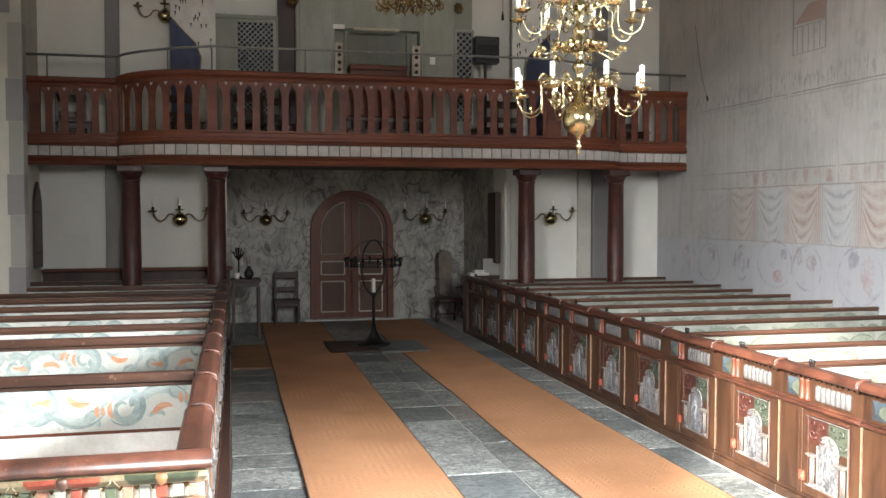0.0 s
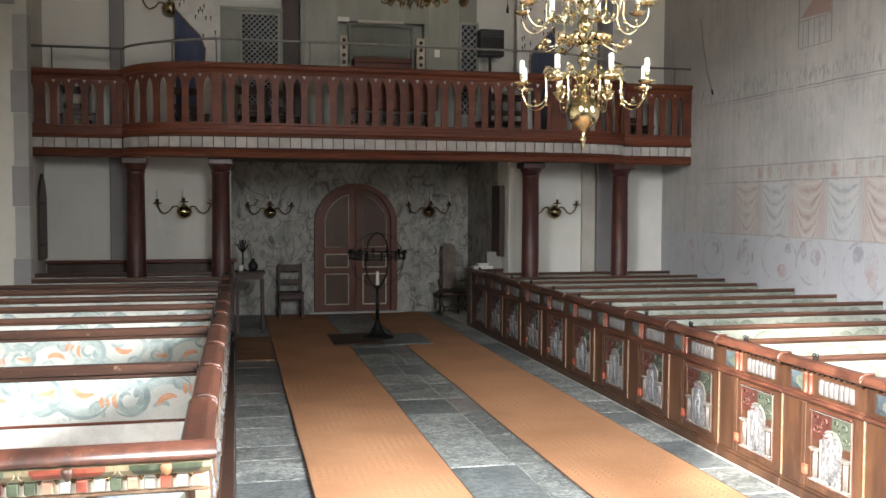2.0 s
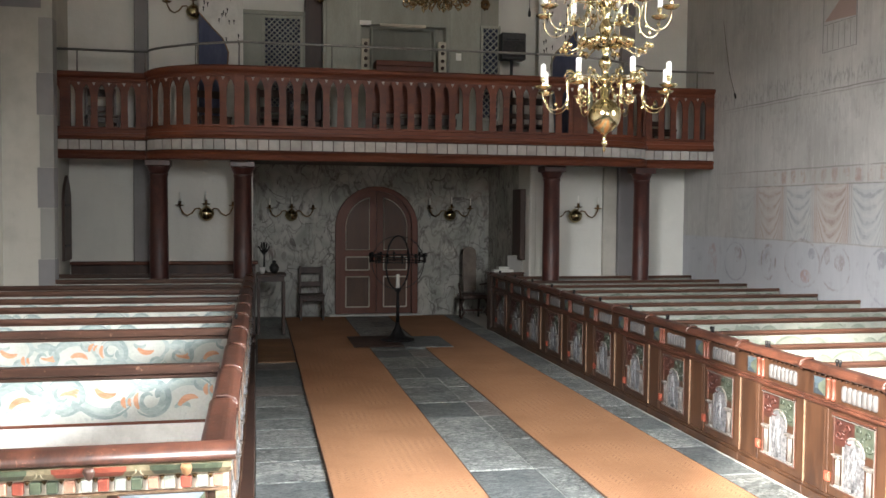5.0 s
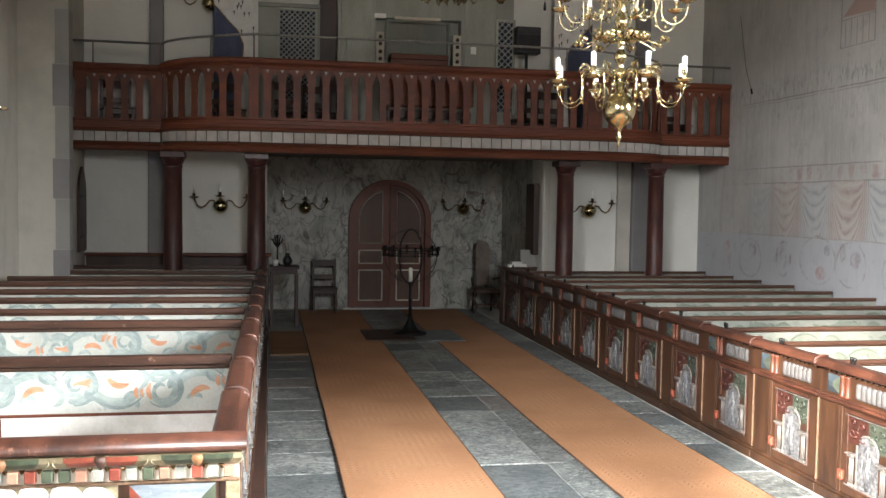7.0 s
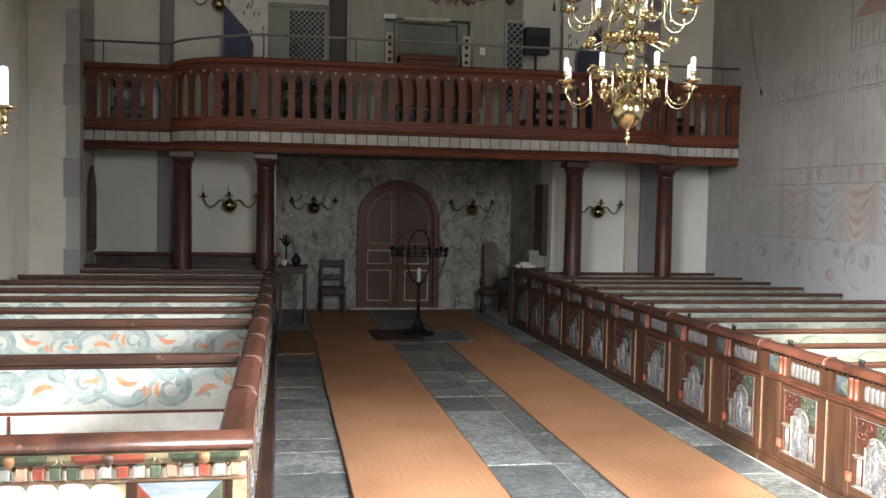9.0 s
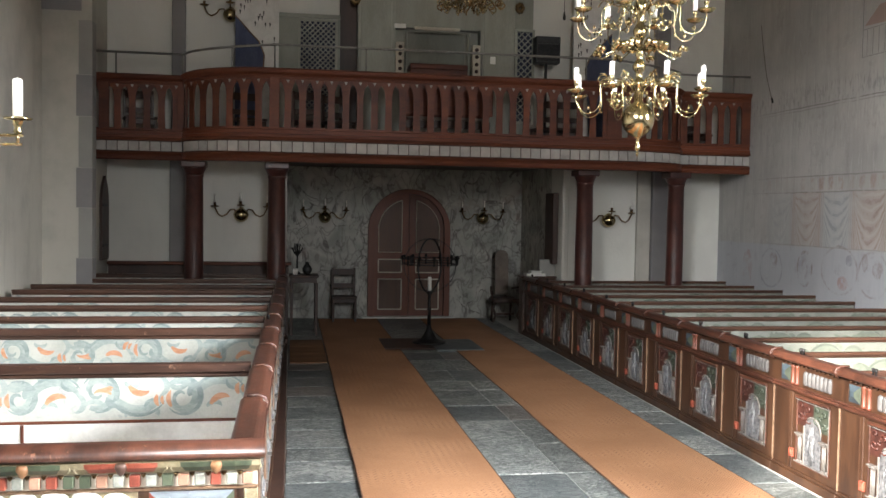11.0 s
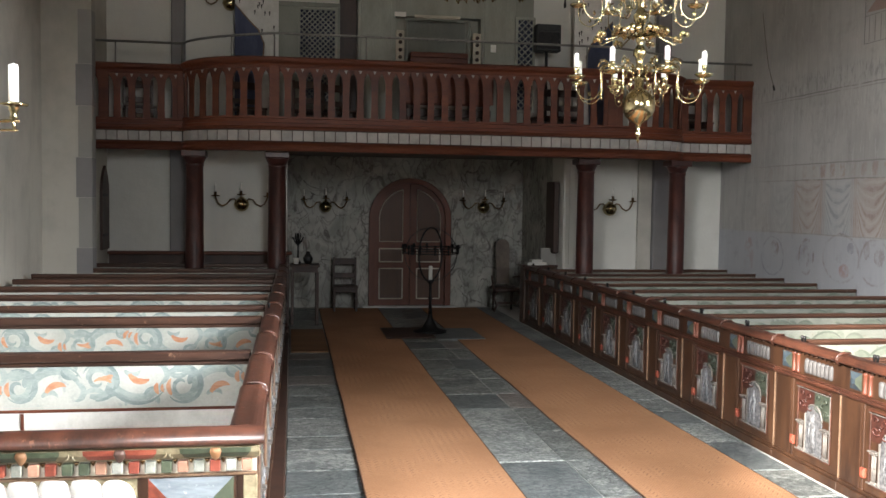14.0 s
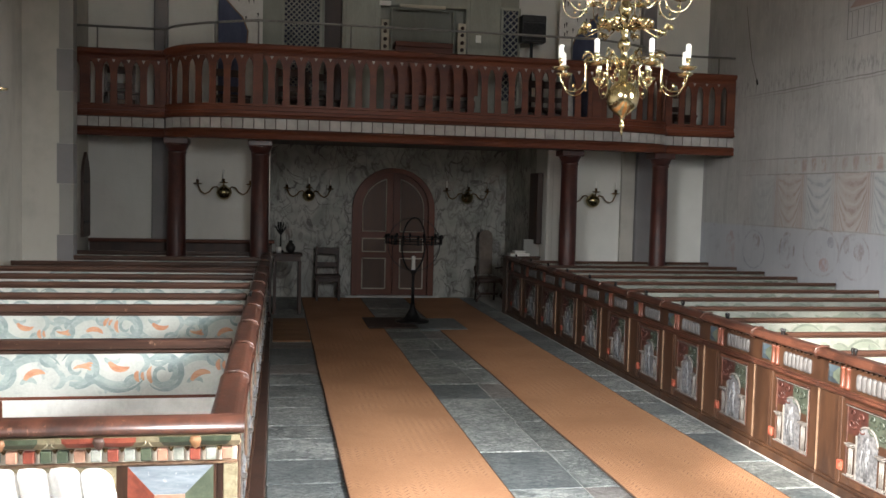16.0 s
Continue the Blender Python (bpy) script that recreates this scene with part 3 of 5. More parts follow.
# windows outside the view
for n, (side, y0, y1, z0, h) in enumerate(WINDOWS):
    w = thing("window_%d" % (n + 1), (5.45 if side == "right" else -5.95, y0, z0), "tall clear church window with iron glazing bars", "window", kind="structure")
    b, c = y1 - y0, (y1 - y0) / 2
    part("window_frame", boxes((-0.04, 0.04, 0, 0.06, 0, h), (-0.04, 0.04, b - 0.06, b, 0, h), (-0.04, 0.04, 0.06, b - 0.06, 0, 0.06), (-0.04, 0.04, 0.06, b - 0.06, h - 0.06, h), (-0.03, 0.03, c - 0.02, c + 0.02, 0.06, h - 0.06), *[(-0.02, 0.02, 0.06, b - 0.06, zz, zz + 0.025) for zz in (0.6, 1.2, 1.8)]), WHITE_PAINT, w)

# ---- door and porch ----
door = thing("door_1", (0, 20, 0), "closed red-brown arched double door with cream-lined panels", "door", kind="structure")
outer = [(-0.79, 0.0)] + arc(0, 1.68, 0.79, 180, 0, 24) + [(0.79, 0.0)]
inner = [(-0.68, 0.0)] + arc(0, 1.70, 0.68, 180, 0, 24) + [(0.68, 0.0)]
bm = bmesh.new()
for a, b, c, d in zip(outer, outer[1:], inner, inner[1:]):
    plate(bm, [a, b, d, c], 0.16, lambda u, v, w: (u, -0.03 + w, v))
part("door_frame", bm, DOOR_WOOD, door)
for s in (-1, 1):
    leaf_pts = [(0.004 * s, 0.012), (0.004 * s, 2.375)] + [(s * u, v) for u, v in arc(0, 1.70, 0.675, 89, 0, 14)] + [(0.675 * s, 0.012)]
    leaf = part("door_leaf", plate(bmesh.new(), leaf_pts, 0.05, lambda u, v, w: (u, 0.06 + w, v)), DOOR_WOOD, door)
    x0, x1 = 0.14, 0.585
    for lo, hi in ((0.16, 0.74), (0.87, 1.12)):
        part("panel", boxes((min(x0 * s, x1 * s), max(x0 * s, x1 * s), 0.05, 0.06, lo, hi), bevel=0.008), DOOR_FIELD, leaf)
        part("cream_line", boxes(*[(min(a * s, b * s), max(a * s, b * s), 0.042, 0.058, c, d) for a, b, c, d in ((x0 - 0.012, x0 + 0.012, lo, hi), (x1 - 0.012, x1 + 0.012, lo, hi), (x0, x1, lo - 0.012, lo + 0.012), (x0, x1, hi - 0.012, hi + 0.012))]), CREAM, leaf, "cream painted panel line")
    top = [(x0, 1.26), (x0, 2.26)] + [p for p in arc(0.0, 1.68, 0.59, 75, 4, 10) if p[0] > x0 + 0.01] + [(x1, 1.26)]
    part("panel", plate(bmesh.new(), [(s * u, v) for u, v in top], 0.01, lambda u, v, w: (u, 0.05 + w, v)), DOOR_FIELD, leaf)
    part("cream_line", tube(bmesh.new(), [(s * u, 0.048, v) for u, v in top + top[:1]], 0.011, 4), CREAM, leaf, "cream painted panel line")
part("lock", boxes((0.02, 0.08, 0.03, 0.06, 1.0, 1.2), bevel=0.008), IRON, door)
structure("threshold", boxes((-0.9, 0.9, 19.9, 20.12, -0.01, 0.03), bevel=0.008), MORTAR, "worn pale stone doorstep")

# ---- floor covering ----
for x0, x1, y1 in ((-1.73, -0.645, 19.75), (0.185, 1.25, 19.75)):
    rug = bmesh.new()
    bmesh.ops.create_grid(rug, x_segments=12, y_segments=120, size=0.5, matrix=Matrix.LocRotScale(((x0 + x1) / 2, (3 + y1) / 2, 0.013), None, (x1 - x0, y1 - 3, 1)))
    for v in rug.verts:
        v.co.z += 0.004 * noise.noise(v.co * 1.7)
        v.co.x += 0.012 * noise.noise(Vector((x0 * 3, v.co.y * 0.6, 0)))
    r = bmesh.ops.extrude_face_region(rug, geom=rug.faces[:])
    bmesh.ops.translate(rug, verts=[g for g in r["geom"] if isinstance(g, bmesh.types.BMVert)], vec=(0, 0, -0.012))
    bmesh.ops.recalc_face_normals(rug, faces=rug.faces[:])
    runner = tagged(part("carpet_runner", rug, COIR), "orange-brown woven coir runner along the aisle", "carpet", "aisle runners")
    for edge in (x0 - 0.004, x1 + 0.004):
        line = [(edge + 0.012 * noise.noise(Vector((x0 * 3, (3 + 0.14 * q) * 0.6, 0))), 3 + 0.14 * q, 0.007) for q in range(int((y1 - 3) / 0.14) + 1)]
        part("hem", tube(bmesh.new(), line, 0.008, 5), HEM, runner, "dark bound carpet edge")
tagged(part("door_mat", boxes((-0.86, -0.12, 15.85, 16.95, 0.012, 0.03), bevel=0.005), DARK_WOOD), "dark flat mat under the iron candle stand", "mat")
tagged(part("stone_plate", boxes((-0.116, 0.6, 15.72, 16.85, 0.0, 0.026), bevel=0.006), SLATE), "grey stone plate on the aisle floor", "stone plate")
boards = thing("floor_boards", (-2.25, 14.8, 0), "ochre wooden boards laid on the floor beside the pews", "floor boards")
for k in range(6):
    part("board", boxes((0, 0.5, k * 0.36, k * 0.36 + 0.352, -0.01, 0.015), bevel=0.004), OCHRE, boards)


# ---- pews ----
def ribbon(bm, pts, widths, y):
    """A tapered brush stroke on an upright panel, rising a hair along its length."""
    a, b = [], []
    n = len(pts)
    for i, (u, v) in enumerate(pts):
        p, q = pts[max(i - 1, 0)], pts[min(i + 1, n - 1)]
        d = math.hypot(q[0] - p[0], q[1] - p[1]) or 1
        nx, nz = -(q[1] - p[1]) / d, (q[0] - p[0]) / d
        w = widths[i] / 2
        lift = y - 0.0001 * i / n
        a.append(bm.verts.new((u + nx * w, lift, v + nz * w)))
        b.append(bm.verts.new((u - nx * w, lift, v - nz * w)))
    for i in range(n - 1):
        bm.faces.new((a[i], a[i + 1], b[i + 1], b[i]))


def stroke(bm, cx, cz, r0, r1, a0, a1, width, y, end, top, n=14):
    pts, ws = [], []
    for k in range(n + 1):
        t = k / n
        a, r = radians(a0 + (a1 - a0) * t), r0 + (r1 - r0) * t
        u, v = cx + r * math.cos(a), cz + r * math.sin(a)
        w = width * (0.12 + math.sin(math.pi * min(t * 0.9 + 0.1, 1)) ** 0.8)
        if w / 2 < u < end - w / 2 and w / 2 < v < top - w / 2:
            pts.append((u, v)), ws.append(w)
        else:
            if len(pts) > 2:
                ribbon(bm, pts, ws, y)
            pts, ws = [], []
    if len(pts) > 2:
        ribbon(bm, pts, ws, y)


def scrollwork(length, h, seed):
    """Flowing acanthus scrolls in broad pale strokes, with clusters of orange tongues."""
    rng = random.Random(seed)
    blue, pale, orange = bmesh.new(), bmesh.new(), bmesh.new()
    x, up, k = -0.1, 1, 0

    def lay(bm, cx, cz, r0, r1, a0, a1, w, n=14, over=0.0003):
        nonlocal k
        k += 1
        stroke(bm, cx, cz, r0, r1, a0, a1, w, -over - 0.000005 * k, length, h, n)

    while x < length:
        r = h * rng.uniform(0.31, 0.37)
        step = h * rng.uniform(1.5, 1.8)
        cx, cz = x + r, h * 0.5 + up * h * 0.06
        t = rng.uniform(-15, 15)
        # the open scroll: a broad pale stroke with a darker one along its rim
        lay(pale, cx, cz, r * 1.0, r * 0.62, (-120 + t) * up, (175 + t) * up, h * 0.19, 30)
        lay(blue, cx, cz, r * 1.18, r * 0.95, (-100 + t) * up, (150 + t) * up, h * 0.075, 28)
        lay(blue, cx, cz, r * 0.55, r * 0.2, (120 + t) * up, (330 + t) * up, h * 0.075, 18)
        # the long leaf that swings over to the next scroll
        mx, mz = cx + step * 0.5, cz + up * r * 0.5
        lay(pale, mx, mz, step * 0.36, step * 0.30, -172 * up, -15 * up, h * 0.16, 22)
        lay(blue, mx + 0.01, mz - up * 0.012, step * 0.42, step * 0.34, -165 * up, -35 * up, h * 0.065, 22)
        for q in range(3):
            a = -150 + 45 * q + rng.uniform(-10, 10)
            lay((blue, pale, pale)[q], mx + step * 0.36 * math.cos(radians(a)), mz + up * step * 0.36 * math.sin(radians(a)), h * 0.17, h * 0.12, (a - 60) * up, (a + 70) * up, h * 0.1, 11)
        lay(pale, mx - h * 0.12, h * 0.5 + up * h * 0.34, h * 0.2, h * 0.14, 200 * up, 330 * up, h * 0.1, 12)
        # loose leaves that fill the corners
        lay(pale, cx - r * 0.3, h * 0.5 - up * h * 0.36, h * 0.26, h * 0.2, 20 * up, 150 * up, h * 0.1, 14)
        lay(blue, mx + step * 0.14, h * 0.5 - up * h * 0.3, h * 0.22, h * 0.12, 30 * up, 190 * up, h * 0.07, 14)
        lay(pale, mx + step * 0.2, h * 0.5 + up * h * 0.2, h * 0.24, h * 0.16, -60 * up, 80 * up, h * 0.11, 14)
        lay(blue, cx + r * 0.2, cz, r * 0.9, r * 0.62, (-60 + t) * up, (60 + t) * up, h * 0.055, 14)
        # orange tongues in a fan beside the scroll, and one comma on the swing
        if rng.random() < 0.6:
            for q in range(3):
                lay(orange, cx + r * 0.1 + 0.024 * q, cz - up * r * (0.55 - 0.2 * q), r * (0.75 - 0.13 * q), r * (0.6 - 0.12 * q), (35 + 10 * q) * up, (125 - 6 * q) * up, h * (0.07 - 0.012 * q), 11, 0.0009)
        else:
            lay(orange, cx, cz, r * 0.8, r * 0.72, (150 + t) * up, (225 + t) * up, h * 0.085, 12, 0.0009)
        a = rng.uniform(-20, 20)
        lay(orange, mx + step * 0.04, mz + up * h * 0.05, h * 0.3, h * 0.24, (-150 + a) * up, (-50 + a) * up, h * 0.12, 13, 0.0009)
        if rng.random() < 0.6:
            lay(orange, mx + step * 0.3, cz - up * h * 0.2, h * 0.2, h * 0.16, (150 + a) * up, (230 + a) * up, h * 0.085, 11, 0.0009)
            lay(orange, mx + step * 0.3 + 0.03, cz - up * h * 0.2, h * 0.18, h * 0.14, (155 + a) * up, (220 + a) * up, h * 0.06, 11, 0.0009)
        x += step
        up = -up
    return blue, pale, orange


def bench_parts(pew, s, x0, length, y, seed, thick=0.0, paint=None):
    """A bench: back rail, painted back panel and seat, from the aisle screen to the wall."""
    a, b = (x0, x0 + length) if s > 0 else (-x0 - length, -x0)
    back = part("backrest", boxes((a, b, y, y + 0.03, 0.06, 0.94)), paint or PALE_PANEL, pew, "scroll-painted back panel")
    lap = 0.03 if thick > 0.02 else 0.016
    part("top_rail", boxes((a, b, y - lap, y + lap + 0.025, 0.955 - thick, 0.985), (a, b, y - 0.012, y + 0.036, 0.943 - 1.6 * thick, 0.955 - thick), bevel=0.007), BENCH_RAIL, pew)
    part("seat", boxes((a, b, y - 0.42, y - 0.005, 0.42, 0.45), (a, b, y - 0.425, y - 0.395, 0.40, 0.42), bevel=0.006), WHITE_PAINT, pew)
    part("lower_line", boxes((a, b, y - 0.014, y + 0.002, 0.615, 0.633), bevel=0.004), RED_WOOD, pew)
    part("lower_board", boxes((a, b, y - 0.008, y + 0.001, 0.45, 0.615)), WHITE_PAINT, pew, "white lower back board")
    blue, pale, orange = scrollwork(length - 0.06, 0.30, seed)
    for name, bm, m in (("blue_scroll", blue, DIM_GREEN if paint else SEA_BLUE), ("pale_scroll", pale, DIM_PALE_GREEN if paint else PALE_BLUE), ("orange_leaf", orange, DIM_RUST if paint else ORANGE)):
        bmesh.ops.translate(bm, verts=bm.verts[:], vec=(a + 0.03, y, 0.64))
        tagged(part(name, bm, m, back), kind="stuff")


def lobe(w, height, depth, axis="y", lean=0.0):
    """One upright rounded lobe with arched ends, centred on its foot."""
    bm, vs = bmesh.new(), []
    for t in (0.0, 0.015, 0.06, 0.14, 0.3, 0.5, 0.7, 0.82, 0.87, 0.91, 0.945, 0.97, 0.985, 0.995, 1.0):
        end = max(0.0, (abs(t - 0.5) - 0.36) / 0.14) * 0.97
        half = w * 0.5 * max(0.1, math.sqrt(max(0.0, 1 - end * end)))
        out = depth * max(0.05, math.sqrt(max(0.0, 1 - (2 * t - 1) ** 4)))
        row = [(half * math.cos(radians(a)) + lean * math.sin(math.pi * t), out * math.sin(radians(a)), t * height) for a in range(180, -1, -20)]
        vs.append([bm.verts.new((-d - 0.001, u, z) if axis == "y" else (u, -d - 0.001, z)) for u, d, z in row])
    for p, q in zip(vs, vs[1:]):
        for i in range(len(p) - 1):
            bm.faces.new((p[i], p[i + 1], q[i + 1], q[i])).smooth = True
    bmesh.ops.recalc_face_normals(bm, faces=bm.faces[:])
    return bm


def mirrored(bm, s):
    if s < 0:
        bmesh.ops.scale(bm, vec=(-1, 1, 1), verts=bm.verts[:])
        bmesh.ops.reverse_faces(bm, faces=bm.faces[:])
    return bm


def side_screen(pew, s, L, pinned=True):
    """The panelled door and screen between pew and aisle; local x runs into the pew, y along the aisle."""
    def add(name, bm, m, parent=None, label=""):
        return part(name, mirrored(bm, s), m, parent or pew, label)

    add("plinth", boxes((-0.028, 0.04, 0, L, 0, 0.07), (-0.014, 0.04, 0, L, 0.07, 0.095), bevel=0.006), OAK)
    d = add("door", boxes((0.0, 0.035, 0.003, L - 0.003, 0.095, 0.70), bevel=0.003), OAK, None, "brown panelled pew door")
    add("stile", boxes((-0.012, 0, 0.63, 0.72, 0.095, 0.70), bevel=0.003), OAK, d)
    add("bead", boxes((-0.014, 0, 0.0, 0.011, 0.095, 0.70), bevel=0.003), GILT, d, "dull gold edge bead")
    add("bead", boxes((-0.018, -0.012, 0.66, 0.666, 0.1, 0.69)), OAK, d, "dull gold edge bead")
    add("moulding", boxes((-0.03, 0.02, 0, L, 0.71, 0.735), (-0.018, 0.02, 0, L, 0.70, 0.712), (-0.022, 0.02, 0, L, 0.735, 0.75), bevel=0.005), RAIL_WOOD)
    f = add("frieze", boxes((0, 0.03, 0, L, 0.75, 0.94)), OAK, None, "brown carved frieze with coloured blocks")
    rail = bmesh.new()
    prof = [(-0.043, 0.935), (-0.052, 0.946), (-0.053, 0.957), (-0.046, 0.968), (-0.034, 0.973), (-0.03, 0.983), (-0.018, 0.99), (0.0, 0.9925), (0.06, 0.99), (0.075, 0.983), (0.083, 0.966), (0.085, 0.935)]
    rings = []
    for y, g in ((0.0, 0.93), (0.02, 1.03), (0.05, 1.0), (L - 0.045, 1.0), (L - 0.015, 1.04), (L, 0.95)):
        rings.append([rail.verts.new((0.022 + (o - 0.022) * g, y, 0.935 + (z - 0.935) * g)) for o, z in prof])
    for a, b in zip(rings, rings[1:]):
        for k in range(len(prof)):
            rail.faces.new((a[k], a[(k + 1) % len(prof)], b[(k + 1) % len(prof)], b[k])).smooth = k not in (5, 6, 7, len(prof) - 1)
    rail.faces.new(rings[0]), rail.faces.new(rings[-1][::-1])
    bmesh.ops.recalc_face_normals(rail, faces=rail.faces[:])
    add("hand_rail", rail, RAIL_WOOD)
    add("rail_scroll", tube(bmesh.new(), [(0.06, 0.012, 0.998), (0.0, 0.016, 1.0), (-0.035, 0.02, 0.985), (-0.05, 0.022, 0.955), (-0.038, 0.016, 0.93), (-0.02, 0.01, 0.915)], 0.011, 6, 0.5), RAIL_WOOD, None, "pale worn scroll end")
    one = add("dentil", boxes((-0.02, 0, 0, 0.026, 0.912, 0.932), bevel=0.003), OAK, f)
    one.location = (0, 0.02, 0)
    for k in range(1, int((L - 0.05) / 0.058)):
        again(one, f, (0, 0.02 + 0.058 * k, 0))
    for y in (0.585, 0.645):
        col = lathe(bmesh.new(), [(0.02, 0.755), (0.02, 0.775), (0.014, 0.785), (0.017, 0.84), (0.014, 0.885), (0.02, 0.895), (0.02, 0.907)], (-0.004, y, 0), 8)
        add("half_column", col, DULL_ORANGE, f, "dull orange half column")
    gem = bmesh.new()
    c = [gem.verts.new((0, y, z)) for y, z in ((0.69, 0.77), (0.83, 0.77), (0.83, 0.895), (0.69, 0.895))]
    t = [gem.verts.new((-0.022, y, z)) for y, z in ((0.74, 0.815), (0.78, 0.815), (0.78, 0.85), (0.74, 0.85))]
    gem.faces.new(t)
    for k in range(3):
        gem.faces.new((c[k], c[(k + 1) % 4], t[(k + 1) % 4], t[k]))
    bmesh.ops.recalc_face_normals(gem, faces=gem.faces[:])
    block_part = add("gem_block", gem, BLUE_PAINT, f, "dark blue raised block")
    side = bmesh.new()
    side.faces.new([side.verts.new(p) for p in ((0, 0.69, 0.895), (0, 0.69, 0.77), (-0.022, 0.74, 0.815), (-0.022, 0.74, 0.85))])
    add("gem_facet", side, CARVED_GREEN, block_part, "olive-green painted facet")
    one = add("lobe", lobe(0.053, 0.115, 0.022), FLAT_LOBE, f, "lilac-grey rounded lobe")
    one.location = (0, 0.1465, 0.77)
    for k in range(1, 7):
        again(one, f, (0, 0.1465 + 0.053 * k, 0.77))
    # small painted altar-like arch with columns
    fr = add("arch_frame", boxes((-0.026, 0, 0.12, 0.575, 0.665, 0.685), (-0.014, 0, 0.12, 0.575, 0.15, 0.165), (-0.012, 0, 0.12, 0.135, 0.165, 0.665), (-0.012, 0, 0.56, 0.575, 0.165, 0.665), bevel=0.004), RAIL_WOOD, d)
    add("frame_line", boxes((-0.018, -0.012, 0.115, 0.58, 0.652, 0.657), (-0.018, -0.012, 0.122, 0.126, 0.165, 0.65), (-0.022, -0.014, 0.115, 0.58, 0.166, 0.174)), LOBE_GREY, fr)
    for ya, yb, m in ((0.135, 0.345, CARVED_GREEN), (0.345, 0.56, SPANDREL)):
        add("spandrel", boxes((-0.004, 0, ya, yb, 0.46, 0.65)), m, fr)
        carve = bmesh.new()
        ym = (ya + yb) / 2
        for sy, sz, size in ((-0.05, 0.60, 1.0), (0.045, 0.615, 0.8), (-0.055, 0.52, 0.9), (0.05, 0.54, 1.0), (0.0, 0.57, 0.6)):
            coil = [(-0.006 - 0.01 * math.sin(math.pi * q / 9), ym + sy + size * (0.042 - 0.0036 * q) * math.cos(0.75 * q + sz * 30), sz + size * (0.034 - 0.003 * q) * math.sin(0.75 * q + sz * 30)) for q in range(10)]
            tube(carve, coil, 0.009 * size, 5, 0.5)
        add("carved_leaves", carve, m, fr)
    add("dark_field", boxes((-0.003, 0, 0.135, 0.56, 0.17, 0.46)), OAK, fr)
    pts = [(0.23, 0.175), (0.23, 0.44)] + arc(0.335, 0.44, 0.105, 180, 0, 10) + [(0.44, 0.175)]
    add("arch_panel", plate(bmesh.new(), pts, 0.008, lambda u, v, w: (-0.014 + w, u, v)), GREY_FIGURE, fr, "grey painted arched relief panel")
    fig = bmesh.new()
    for yy, zz, ln, dy in ((0.30, 0.2, 0.22, 0.02), (0.335, 0.19, 0.28, -0.01), (0.37, 0.21, 0.2, 0.015), (0.345, 0.34, 0.14, -0.03), (0.31, 0.38, 0.1, 0.04)):
        tube(fig, [(-0.013, yy, zz), (-0.024, yy + dy, zz + ln * 0.5), (-0.014, yy + dy * 0.3, zz + ln)], 0.014, 6, 0.6)
    add("relief", fig, GREY_FIGURE, fr, "worn grey relief in the arch")
    rim = [(-0.014, u, v) for u, v in arc(0.335, 0.44, 0.112, 50, 180, 10)]
    add("arch_rim", tube(bmesh.new(), rim, 0.008, 6), LOBE_GREY, fr)
    for y in (0.175, 0.505):
        cm = boxes((-0.045, 0, y - 0.04, y + 0.04, 0.39, 0.402), (-0.035, 0, y - 0.032, y + 0.032, 0.375, 0.39), (-0.024, 0, y - 0.03, y + 0.03, 0.172, 0.19), bevel=0.004)
        for o in (-0.018, 0, 0.018):
            lathe(cm, [(0.006, 0.19), (0.006, 0.375)], (-0.014, y + o, 0), 6)
        add("colonnette", cm, LOBE_GREY, fr, "grey-white fluted colonnette")
    add("jamb", boxes((-0.02, -0.004, 0.44, 0.458, 0.172, 0.47), bevel=0.003), LOBE_GREY, fr)
    add("red_block", boxes((-0.022, 0, 0.60, 0.655, 0.185, 0.255), (-0.028, 0, 0.61, 0.645, 0.2, 0.24), bevel=0.005), RED_PAINT, d, "vermilion carved block")
    if not pinned:
        return
    pin = bmesh.new()
    for o in (0, 0.035):
        lathe(pin, [(0.009, 0.98), (0.008, 1.01), (0.013, 1.015), (0.012, 1.035), (0.004, 1.04)], (0.05, 0.6 + o, 0), 8)
    add("latch_pin", pin, IRON)


def make_pew(s, y0, L, bench, length, seed, label, group, base=1.66):
    pew = thing("box_pew", (base * s if s > 0 else base, y0, 0), label, "pew", group)
    side_screen(pew, s, L)
    if bench:
        bench_parts(pew, s, 0.08, length, bench, seed, 0.0, PANEL_GREY_DIM)
    return pew


RIGHT = "brown box pew with carved aisle door and pale scroll-painted bench back"
BACKS = [7.43, 8.28, 9.14, 9.98, 10.79, 11.58, 12.42, 13.26, 14.12, 14.94, 15.73, 16.62]
for k, back_y in enumerate(BACKS):
    y0 = 6.56 + 0.915 * k
    make_pew(1, y0, 0.915, back_y - y0, 3.24 - 0.03 * max(0, k - 6), 10 + k, RIGHT, "pews along the fresco wall")
LEFT = "brown box pew with red rail and pale scroll-painted bench back"
structure("pew_platform", boxes((-5.5, -2.29, 6.2, 16.75, -0.01, 0.1), bevel=0.008), DARK_WOOD, "low dark wooden platform under the pews")
structure("pew_floor", boxes((1.705, 5.0, 6.56, 17.29, -0.01, 0.02), bevel=0.004), DARK_WOOD, "dark wooden floor inside the pews")
LY, LL = 6.25, 0.94
rows = [8.32, 10.05, 10.88, 11.83, 12.7, 13.61, 14.37, 15.33, 16.32]
